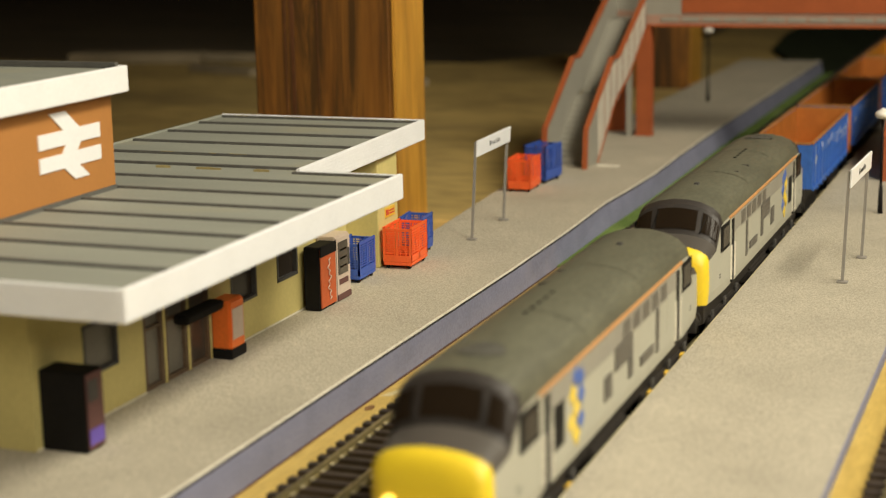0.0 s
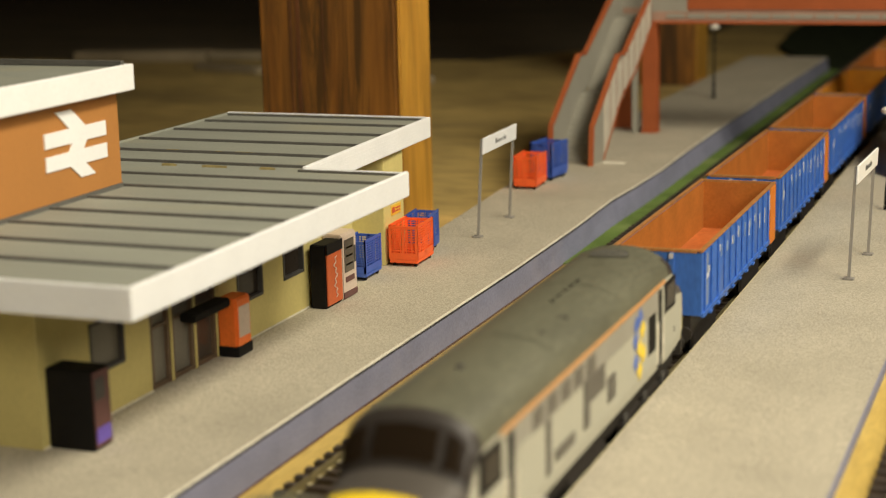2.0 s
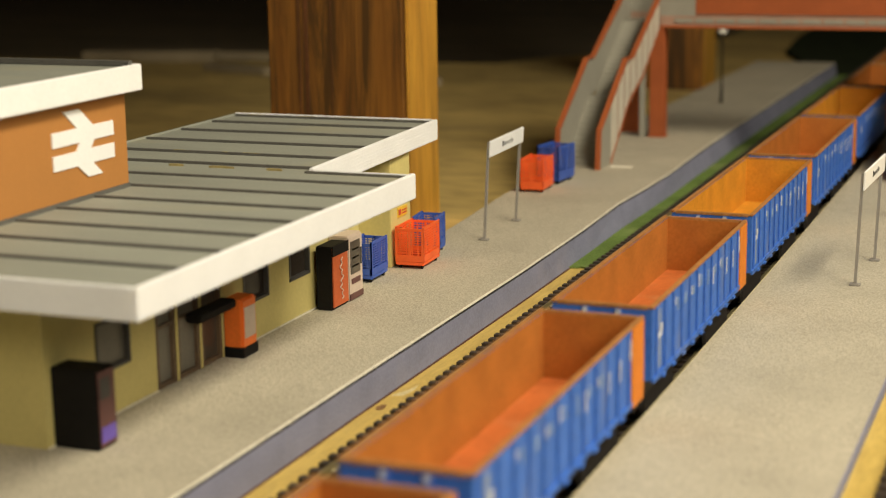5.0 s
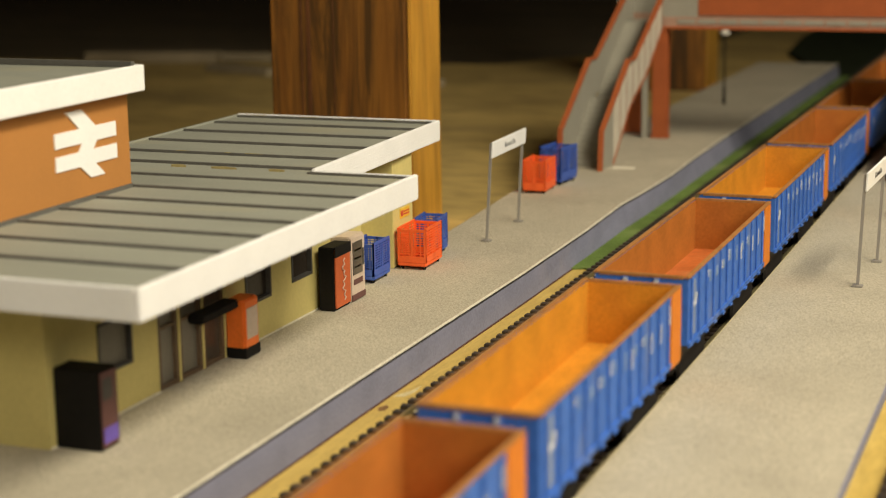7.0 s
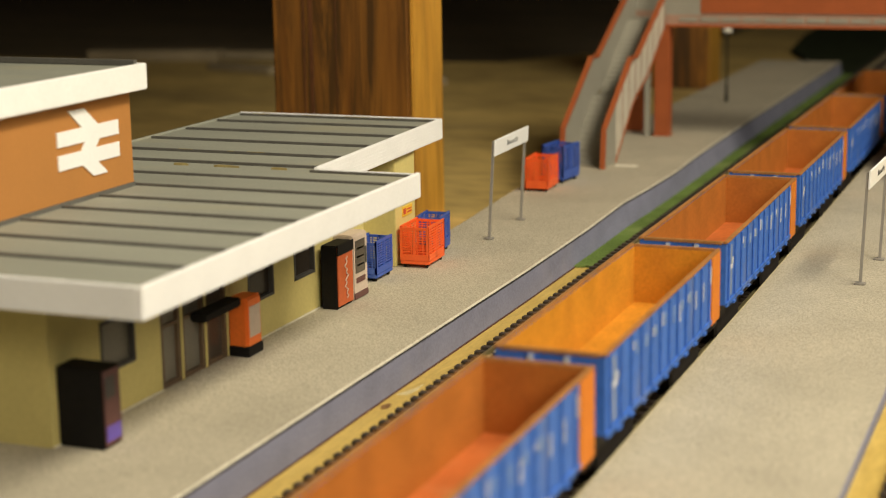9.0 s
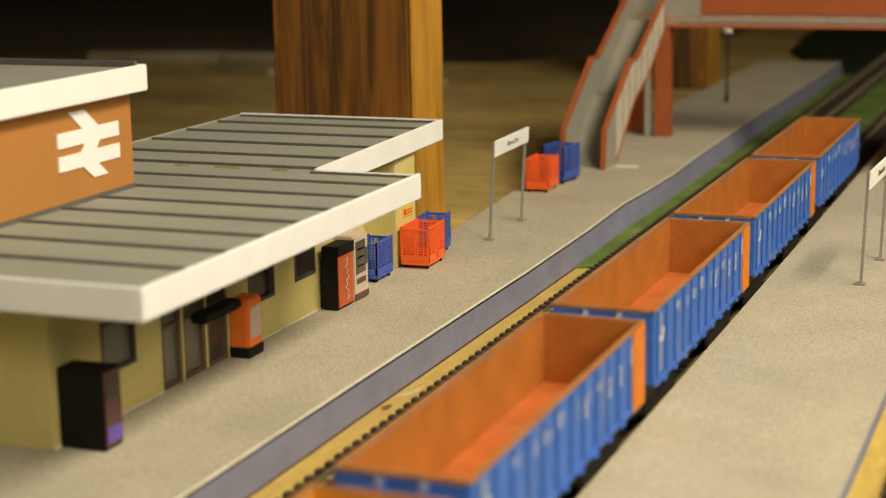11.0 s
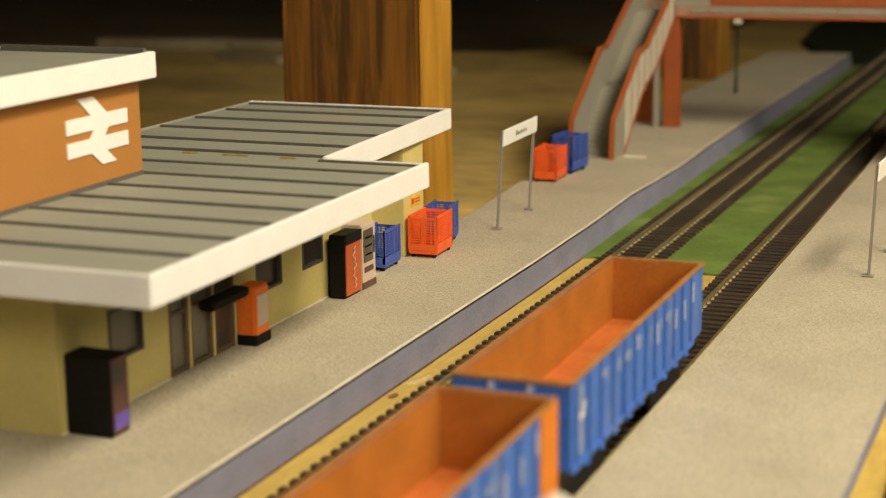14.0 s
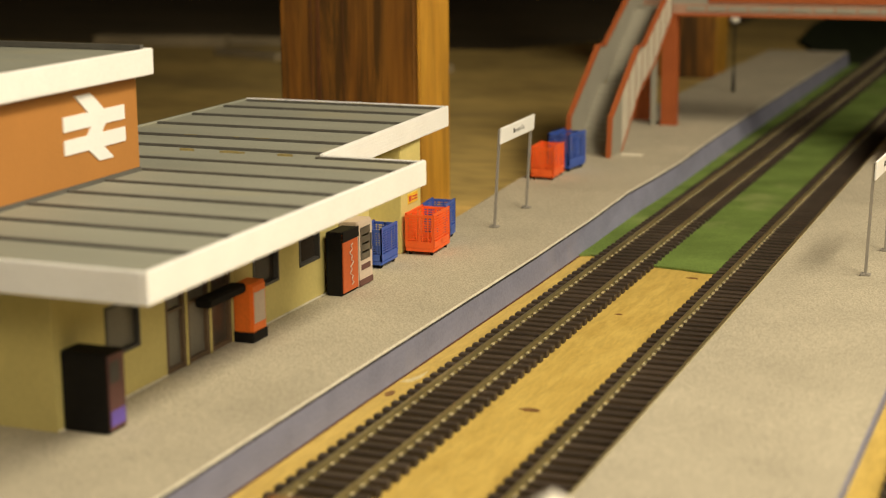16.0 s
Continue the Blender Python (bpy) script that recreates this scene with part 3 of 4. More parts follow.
part("fascia", box(UX - 0.0018, UX, 0.379, UY1, UB, UT), "white", station, "white painted fascia board", bevel=0.00035)
part("fascia", box(-0.3975, UX - 0.0018, UY1 - 0.0015, UY1, UB, UT), "white", station, bevel=0.0003)
part("batten", box(-0.390, UX - 0.003, UY1 - 0.0040, UY1 - 0.0018, UT - 0.0008, UT + 0.0012), "batten", station)
part("batten", box(-0.3975, -0.3960, 0.38, UY1 - 0.002, UT - 0.0008, UT + 0.0006), "batten", station)


arrow = Geo()
arrow.prism([(0.4762, 0.0933), (0.5147, 0.0933), (0.5147, 0.0985), (0.4762, 0.0985)], 0, BXF, BXF + 0.0006)
arrow.prism([(0.4762, 0.0852), (0.5147, 0.0852), (0.5147, 0.0904), (0.4762, 0.0904)], 0, BXF, BXF + 0.0006)
arrow.prism([(0.4835, 0.1051), (0.4933, 0.1051), (0.5035, 0.0971), (0.4957, 0.0951)], 0, BXF + 0.00002, BXF + 0.00058)
arrow.prism([(0.4972, 0.0805), (0.5064, 0.0805), (0.4967, 0.0883), (0.4865, 0.0883)], 0, BXF + 0.00003, BXF + 0.00057)
arrow.prism([(0.4889, 0.0883), (0.4977, 0.0883), (0.5045, 0.0961), (0.4952, 0.0961)], 0, BXF + 0.00004, BXF + 0.00056)
part("double_arrow_sign", arrow, "white", block, "white double-arrow railway sign")

# ---- machines on the platform ----
def machine(label, x0, x1, y0, y1, h, side, front, extra):
    th = thing("vending_machine", label, "vending machine", pose(0, 0, 0), group="machines by the station wall")
    part("cabinet", box(x0, x1, y0, y1, ZP, h), side, th, bevel=0.0004)
    part("front_panel", box(x1, x1 + 0.0005, y0 + 0.0006, y1 - 0.0006, ZP + 0.0012, h - 0.0008), front, th)
    for n, mt, a, b, c, d in extra:
        part(n, box(x1 + 0.0004, x1 + 0.0008, y0 + a, y0 + b, ZP + c, ZP + d), mt, th)
    return th


machine("tall black drinks machine with a violet label", XW + 0.0002, -0.2700, 0.4050, 0.4147, 0.0390, "black", "maroon",
        [("label", "purple", 0.0008, 0.0084, 0.0025, 0.0072), ("window", "darkgrey", 0.001, 0.006, 0.016, 0.0225)])
kiosk = machine("small orange photo kiosk with black base", XW + 0.0006, -0.2784, 0.5120, 0.5228, 0.0356, "kiosk_red", "kiosk_red",
        [("screen", "pale", 0.0014, 0.0094, 0.0072, 0.0185)])
part("plinth", box(XW + 0.0005, -0.2776, 0.5117, 0.5231, ZP, ZP + 0.0040), "black", kiosk, "black plinth", bevel=0.0003)
m1 = machine("red drinks machine with black sides", -0.2842, -0.2773, 0.5868, 0.6020, 0.0400, "black", "machine_red", [("header", "black", 0.0, 0.0152, 0.0222, 0.0264)])
g = Geo()
pts = [(-0.2764, 0.5945 + 0.0011 * math.sin(k * 1.9) + 0.0008 * math.sin(k * 0.7), ZP + 0.0035 + 0.00085 * k) for k in range(21)]
for p, q in zip(pts, pts[1:]):
    g.tube(p, q, 0.00022, 5)
part("script_mark", g, "pale", m1, "pale script shapes")
machine("cream snack machine with a dark window", XW + 0.0002, -0.2776, 0.6028, 0.6170, 0.0412, "pale", "pale",
        [("window", "bronze", 0.0018, 0.0110, 0.0112, 0.0248), ("shelf", "cream", 0.003, 0.0098, 0.0140, 0.0147), ("shelf", "cream", 0.003, 0.0098, 0.0175, 0.0182), ("shelf", "cream", 0.003, 0.0098, 0.0210, 0.0217),
         ("slot", "maroon", 0.0025, 0.0110, 0.0070, 0.0092), ("kick_panel", "maroon", 0.0005, 0.0137, 0.0005, 0.003), ("keypad", "darkgrey", 0.0115, 0.0128, 0.014, 0.021)])
hood = part("door_hood", box(XW + 0.0004, XW + 0.0065, 0.4850, 0.5114, 0.0330, 0.0364), "black", bevel=0.0006)
tagged(hood, "black hood on the wall over the doors", "awning")

# ---- roll cages ----
def cage(colour, name_label, w, d, h):
    th = thing("roll_cage", name_label, "roll cage", group="roll cages on the platform")
    part("base", box(-w / 2, w / 2, -d / 2, d / 2, 0.0016, 0.0036), colour, th, bevel=0.0004)
    for sx in (-1, 1):
        for sy in (-1, 1):
            x, yy = sx * (w / 2 - 0.0016), sy * (d / 2 - 0.002)
            part("castor", Geo().tube((x - 0.0005, yy, 0.0010), (x + 0.0005, yy, 0.0010), 0.0010, 10), "black", th)
    b = 0.00035

    def panel(along, fixed, a, c, drop):
        g = Geo()

        def bar(p0, p1, q0, q1, r=b):
            if along == "y":
                g.box(fixed - r, fixed + r, p0, p1, q0, q1)
            else:
                g.box(p0, p1, fixed - r, fixed + r, q0, q1)
        t = h - drop
        bar(a, a + 0.0011, 0.0034, t)
        bar(c - 0.0011, c, 0.0034, t)
        bar(a, c, t - 0.0010, t)
        bar(a, c, 0.0034, 0.0062)
        bar((a + c) / 2 - 0.0005, (a + c) / 2 + 0.0005, 0.0034, t)
        n = 11
        for k in range(1, n):
            z = 0.0062 + (t - 0.0062) * k / n
            bar(a, c, z - 0.0002, z + 0.0002, b * 0.8)
        for k in range(1, 5):
            p = a + (c - a) * k / 5
            bar(p - 0.0002, p + 0.0002, 0.0036, t, b * 0.7)
        return part("mesh_side", g, colour, th)
    panel("y", w / 2 - b, -d / 2, d / 2, 0.0)
    panel("y", -w / 2 + b, -d / 2, d / 2, 0.0)
    panel("x", -d / 2 + b, -w / 2, w / 2, 0.0007)
    panel("x", d / 2 - b, -w / 2, w / 2, 0.0007)
    return th


red = cage("orange", "orange-red plastic roll cage with lattice sides", 0.0135, 0.022, 0.0190)
red.matrix_basis = pose(-0.2777, 0.6795, ZP, 0, 0, 2)
blue = cage("blue", "blue plastic roll cage with lattice sides", 0.0115, 0.018, 0.0180)
blue.matrix_basis = pose(-0.2877, 0.6460, ZP, 0, 0, 1)
copy_thing(blue, pose(-0.2826, 0.7050, ZP, 0, 0, 6))
copy_thing(red, pose(-0.2872, 0.8832, ZP, 0, 0, 2))
copy_thing(blue, pose(-0.2855, 0.9135, ZP, 0, 0, -8) @ Matrix.Scale(1.22, 4))

# ---- station name signs ----
def name_sign(m):
    th = thing("station_sign", "white station name board on two grey posts", "station sign", m, group="station name signs")
    for yy in (0.0, 0.0515):
        part("post", box(-0.0006, 0.0006, yy - 0.0006, yy + 0.0006, 0.0008, 0.0480), "signgrey", th)
        part("foot_plate", box(-0.0022, 0.0022, yy - 0.0019, yy + 0.0019, 0.0, 0.0009), "signgrey", th, bevel=0.0002)
    board = part("board", box(0.0005, 0.0014, -0.0012, 0.0530, 0.0408, 0.0487), "white", th, "white board with black lettering", bevel=0.0002)
    cu = bpy.data.curves.new("lettering", "FONT")
    cu.body, cu.size, cu.extrude, cu.align_x, cu.align_y = "Bootle", 0.0037, 0.0001, "CENTER", "CENTER"
    cu.space_character = 1.75
    tmp = new("tmp", cu)
    me = bpy.data.meshes.new_from_object(tmp.evaluated_get(bpy.context.evaluated_depsgraph_get()))
    bpy.data.objects.remove(tmp)
    me.materials.clear()
    me.materials.append(M["ink"])
    tx = new("lettering", me)
    tx.parent = board
    tx.matrix_basis = Matrix.Translation((0.0015, 0.0262, 0.0448)) @ Matrix(((0, 0, 1, 0), (1, 0, 0, 0), (0, 1, 0, 0), (0, 0, 0, 1)))
    return th


name_sign(pose(-0.2672, 0.7391, ZP, 0, 3.2, 1.5))
name_sign(pose(-0.0857, 0.6955, ZP, 0, 1.9, -2))

# ---- platform lamps ----
def platform_lamp(m, h):
    th = thing("platform_lamp", "slim black platform lamp with a white head", "lamp post", m, group="platform lamps")
    part("pole", Geo().tube((0, 0, 0.012), (0, 0, h - 0.003), 0.0007, 8), "black", th, smooth=True)
    part("base", Geo().tube((0, 0, 0.0), (0, 0, 0.014), 0.0014, 10, 0.0010), "black", th, smooth=True)
    g = Geo()
    g.ball((0, 0, h - 0.001), 0.0042, 14, 8, 0.55)
    part("lamp_head", g, "lampwhite", th, "unlit white lamp head", smooth=True)
    part("cap", Geo().tube((0, 0, h + 0.001), (0, 0, h + 0.0022), 0.0022, 12, 0.0006), "lampwhite", th)
    return th


platform_lamp(pose(-0.2718, 1.3130, ZP), 0.0575)
platform_lamp(pose(-0.0880, 0.8588, ZP), 0.0520)
platform_lamp(pose(-0.0850, 0.2650, ZP), 0.0535)

# ---- footbridge ----
bridge = thing("footbridge", "grey and rust-red model footbridge with stairs over the tracks", "footbridge")


def stair(mirror):
    fx = (lambda x: x) if not mirror else (lambda x: -0.3700 - x)
    prof = [(0.9590, ZP), (0.9622, 0.0380), (1.0225, 0.0752), (1.0370, 0.0752), (1.1100, 0.1105), (1.1100, 0.0890), (1.0631, 0.0600), (1.0277, 0.0470), (0.9850, ZP)]
    for x in (-0.2726, -0.2985):
        lo, hi = sorted((fx(x), fx(x - 0.0014)))
        st = part("stringer", Geo().prism(prof, 0, lo, hi), "stairgrey", bridge, "grey panelled stair side")
        top, low = prof[1:5], prof[5:]
        g = Geo()
        for (a, b), (c, d) in zip([prof[0]] + top, top):
            g.prism([(a - 0.0009, b), (c - 0.0009, d + 0.0009), (c + 0.0006, d - 0.0012), (a + 0.0010, b - 0.0006)], 0, lo - 0.0008, hi + 0.0008)
        for (a, b), (c, d) in zip(low, low[1:]):
            g.prism([(a, b + 0.0012), (c, d + 0.0012), (c, d - 0.0003), (a, b - 0.0003)], 0, *((lo - 0.0006, hi - 0.0003) if (x < -0.28) != mirror else (lo + 0.0003, hi + 0.0006)))
        part("edge_rail", g, "rust", st, "rust-red edging")
        def under(y):
            pts = [(0.9850, ZP), (1.0277, 0.0470), (1.0631, 0.0600), (1.1100, 0.0890)]
            return next(b + (d - b) * (y - a) / (c - a) for (a, b), (c, d) in zip(pts, pts[1:]) if y <= c)

        def over(y):
            pts = [(0.9622, 0.0380), (1.0225, 0.0752), (1.0370, 0.0752), (1.1100, 0.1105)]
            return next(b + (d - b) * (y - a) / (c - a) for (a, b), (c, d) in zip(pts, pts[1:]) if y <= c)

        outer = (lo - 0.0005, lo + 0.0001) if (x < -0.28) != mirror else (hi - 0.0001, hi + 0.0005)
        for k in range(8):
            ya, yb = 0.9868 + k * 0.0150, 0.9868 + k * 0.0150 + 0.0125
            p = [(ya, under(ya) + 0.0030), (yb, under(yb) + 0.0030), (yb, over(yb) - 0.0030), (ya, over(ya) - 0.0030)]
            part("side_panel", Geo().prism(p, 0, *outer), "panel_white", st, "off-white panel in the stair side")
            q = [(yb + 0.0005, under(yb + 0.0005) + 0.002), (yb + 0.0017, under(yb + 0.0017) + 0.002), (yb + 0.0017, over(yb + 0.0017) - 0.002), (yb + 0.0005, over(yb + 0.0005) - 0.002)]
            part("panel_rib", Geo().prism(q, 0, outer[0] - 0.0001, outer[1] + 0.0001), "beam", st)
    lo, hi = sorted((fx(-0.2740), fx(-0.2985)))
    part("stair_slab", Geo().prism([(0.9720, ZP), (1.0270, 0.0500), (1.0400, 0.0500), (1.1100, 0.0922), (1.1100, 0.0870), (1.0400, 0.0465), (1.0280, 0.0465), (0.9780, ZP)], 0, lo, hi), "stairgrey", bridge, "grey stair slab")
    n = 30
    for k in range(n):
        if 11 < k < 15:
            continue
        ya = 0.9730 + (1.1080 - 0.9730) * k / n
        za = (ZP + (0.0500 - ZP) * (ya - 0.9720) / 0.055) if ya < 1.028 else 0.0500 + 0.0422 * (ya - 1.04) / 0.07
        part("tread", box(lo, hi, ya + 0.0008, ya + 0.0044, za - 0.0008, za + 0.0012), "stairgrey", bridge)


stair(False)
stair(True)
X0, X1 = -0.3035, -0.0620
part("deck", box(X0, X1, 1.1100, 1.1480, 0.0900, 0.0925), "stairgrey", bridge)
beam = part("beam", box(-0.2720, X1, 1.1080, 1.1100, 0.0900, 0.0968), "beam", bridge, "pinkish grey edge beam")
for k in range(14):
    x = -0.262 + k * 0.0142
    part("beam_panel", box(x, x + 0.0122, 1.1072, 1.1082, 0.0925, 0.0952), "stairgrey", beam)
part("lower_flange", box(-0.2720, X1, 1.1064, 1.1100, 0.0888, 0.0905), "rust", beam)
part("far_beam", box(X0, X1, 1.1480, 1.1500, 0.0888, 0.0968), "beam", bridge)
part("parapet", box(-0.2481, X1, 1.1086, 1.1102, 0.0982, 0.1300), "rust", bridge, "rust-red parapet panel")
part("landing_far", box(X0, -0.2483, 1.1482, 1.1498, 0.0968, 0.1300), "stairgrey", bridge)
part("parapet_far", box(-0.2481, X1, 1.1482, 1.1498, 0.0968, 0.1300), "rust", bridge)
part("landing_panel", box(-0.2725, -0.2483, 1.1088, 1.1102, 0.0968, 0.1300), "stairgrey", bridge, "grey landing panel")
part("landing_side", box(-0.3045, -0.3030, 1.1100, 1.1480, 0.0925, 0.1300), "stairgrey", bridge)


def pillar(x0, x1, y0, y1, z):
    p = part("pillar", box(x0, x1, y0, y1, ZP, z), "rust", bridge, "rust-red pillar", bevel=0.0004)
    part("pillar_foot", box(x0 - 0.0006, x1 + 0.0006, y0 - 0.0006, y1 + 0.0006, ZP, ZP + 0.0012), "rust", p)


pillar(-0.2790, -0.2690, 1.1075, 1.1180, 0.0900)
pillar(-0.3045, -0.2925, 1.1300, 1.1400, 0.0900)
pillar(-0.0990, -0.0890, 1.1075, 1.1180, 0.0900)
part("stay", box(-0.2856, -0.2820, 1.1060, 1.1085, ZP, 0.0880), "stairgrey", bridge, "slim grey upright")
chip = part("card_chip", box(-0.2690, -0.2560, 0.9720, 0.9760, ZP, ZP + 0.0006), "edge")
tagged(chip, "pale offcut of card on the platform", "card scrap")

# ---- the train ----
LW, HW = 0.1530, 0.01665
WZ0, WZ1 = 0.0228, 0.0475


def wagon(label, inside, strip=True):
    """Near end at y = 0, far end at LW; z from the baseboard."""
    th = thing("open_wagon", label, "goods wagon", group="open wagons of the train")
    t = 0.0011
    for s in (-1, 1):
        a, b = sorted((s * HW, s * (HW - t)))
        side = part("side_panel", box(a, b, 0.0, LW, WZ0, WZ1 - 0.001), "wblue", th, "weathered blue side")
        n = 12
        g0 = Geo().box(min(s * HW, s * (HW + 0.0008)), max(s * HW, s * (HW + 0.0008)), -0.0008, 0.0008, WZ0 - 0.0012, WZ1 - 0.0012).mesh("rib", 0.0003, seg=1)
        g0.materials.append(M["wblue"])
        for k in range(n):
            rb = new("rib", g0)
            rb.location, rb.parent = (0, 0.0045 + (LW - 0.022) * k / (n - 1), 0), side
        if strip:
            part("end_strip", box(min(s * HW, s * (HW + 0.0006)), max(s * HW, s * (HW + 0.0006)), LW - 0.0135, LW - 0.0002, WZ0 - 0.0015, WZ1 - 0.001), "wred", side, "orange-red end strip")
        part("sill", box(min(s * HW, s * (HW + 0.0008)), max(s * HW, s * (HW + 0.0008)), 0.0, LW - 0.014, WZ0 - 0.0006, WZ0 + 0.001), "wblue", side)
        for k in range(9):
            yy = 0.010 + k * 0.0142
            part("lug", box(min(s * HW, s * (HW + 0.0016)), max(s * HW, s * (HW + 0.0016)), yy, yy + 0.003, WZ0 - 0.0012, WZ0 - 0.0003), "wblue", side)
        r = random.Random(7 + s)
        marks = []
        for k in range(1, n):
            yr, zz = 0.0045 + (LW - 0.022) * k / (n - 1), WZ1 - r.uniform(0.003, 0.007)
            sx = sorted((s * (HW + 0.0006), s * (HW + 0.0010)))
            if r.random() < 0.8:
                part("rib_wear", box(*sx, yr - 0.0005, yr + 0.0005, zz - r.uniform(0.002, 0.008), zz), "fade", side)
            if 2 < k < 10:
                zm = WZ1 - r.uniform(0.0045, 0.0060)
                marks.append((yr - 0.0075 + r.uniform(0, 0.002), yr - 0.0050, zm - r.uniform(0.0028, 0.0060), zm))
        part("bay_plate", box(min(s * HW, s * (HW + 0.0002)), max(s * HW, s * (HW + 0.0002)), 0.0060, 0.0108, WZ0 + 0.0025, WZ1 - 0.0030), "steel", side, "bare worn panel")
        marks += [(0.0058, 0.0115, WZ0 + 0.0125, WZ0 + 0.0142), (0.0105, 0.0125, WZ0 + 0.0142, WZ0 + 0.0165)]
        for mk in marks:
            part("chalk_mark", box(min(s * HW, s * (HW + 0.0004)), max(s * HW, s * (HW + 0.0004)), *mk), "fade" if mk[0] < 0.013 else "letter", side)
        part("lining", box(min(s * (HW - t), s * (HW - t - 0.0004)), max(s * (HW - t), s * (HW - t - 0.0004)), t, LW - t, WZ0 + 0.002, WZ1 - 0.001), inside, side, "rusty inner face")
        part("top_rail", box(min(s * (HW + 0.0006), s * (HW - 0.0013)), max(s * (HW + 0.0006), s * (HW - 0.0013)), -0.0005, LW + 0.0005, WZ1 - 0.0009, WZ1), "rim", th, "worn orange top edge", bevel=0.0003)
    for y0, y1, e, col in ((0.0, t, -1, "wblue"), (LW - t, LW, 1, "wblue")):
        end = part("end_panel", box(-HW + t, HW - t, y0, y1, WZ0, WZ1 - 0.001), col, th, "blue end wall")
        yi = y1 if e < 0 else y0
        part("lining", box(-HW + t, HW - t, min(yi, yi - e * 0.0004), max(yi, yi - e * 0.0004), WZ0 + 0.002, WZ1 - 0.001), inside, end)
        ya, yb = (y0 - 0.0008, y0) if e < 0 else (y1, y1 + 0.0008)
        for x in (-0.0055, 0.0055):
            rb = part("end_rib", box(x - 0.0010, x + 0.0010, ya, yb, WZ0, WZ1 - 0.0014), "wblue", end)
            part("rib_wear", box(x - 0.0008, x + 0.0008, min(ya, yb) - 0.0002, max(ya, yb) + 0.0002, WZ1 - 0.0034, WZ1 - 0.0016), "fade", rb)
        part("top_rail", box(-HW + 0.0016, HW - 0.0016, y0 - 0.0003, y1 + 0.0003, WZ1 - 0.0012, WZ1 - 0.0001), "rim", th)
        for s in (-1, 1):
            bx = s * 0.0115
            yy = y0 if e < 0 else y1
            bf = part("buffer", Geo().tube((bx, yy, 0.0168), (bx, yy + e * 0.0042, 0.0168), 0.0014, 10), "under", th)
            part("buffer_head", Geo().tube((bx, yy + e * 0.0040, 0.0168), (bx, yy + e * 0.0050, 0.0168), 0.0028, 14), "under", bf)
        yy = y0 if e < 0 else y1
        part("coupling", box(-0.003, 0.003, min(yy, yy + e * 0.0060), max(yy, yy + e * 0.0060), 0.0105, 0.0118), "under", th)
    part("floor", box(-HW + t, HW - t, t, LW - t, WZ0, WZ0 + 0.0024), "inside_floor" if inside == "inside" else inside, th, "scuffed rusty wagon floor")
    part("underframe", box(-0.0125, 0.0125, 0.001, LW - 0.001, 0.0145, WZ0), "under", th, "dark solebar frame")
    for yy in (0.030, LW - 0.030):
        bg = part("bogie", Geo().box(-0.0118, -0.0105, yy - 0.020, yy + 0.020, 0.0078, 0.0150).box(0.0105, 0.0118, yy - 0.020, yy + 0.020, 0.0078, 0.0150)
                  .box(-0.0105, 0.0105, yy - 0.004, yy + 0.004, 0.0095, 0.0150), "under", th, "dark bogie frame")
        for dy in (-0.0115, 0.0115):
            g = Geo()
            for s in (-1, 1):
                g.tube((s * 0.0072, yy + dy, ZR + 0.0058), (s * 0.0092, yy + dy, ZR + 0.0058), 0.0058, 18)
            g.tube((-0.0105, yy + dy, ZR + 0.0058), (0.0105, yy + dy, ZR + 0.0058), 0.0010, 8)
            part("wheelset", g, "under", bg)
    return th


def ring(hw, sh, top, zb, n=9):
    """Half round body section: foot, side, shoulder and arched roof, left to right, in x and z."""
    pts = [(-hw * 0.965, zb), (-hw, zb + 0.004), (-hw, sh - 0.007), (-hw * 0.985, sh)]
    for i in range(1, n):
        a = math.pi * i / n
        pts.append((-hw * 0.985 * math.cos(a), sh + (top - sh) * math.sin(a) ** 0.9))
    return pts + [(-p, q) for p, q in reversed(pts[:4])]


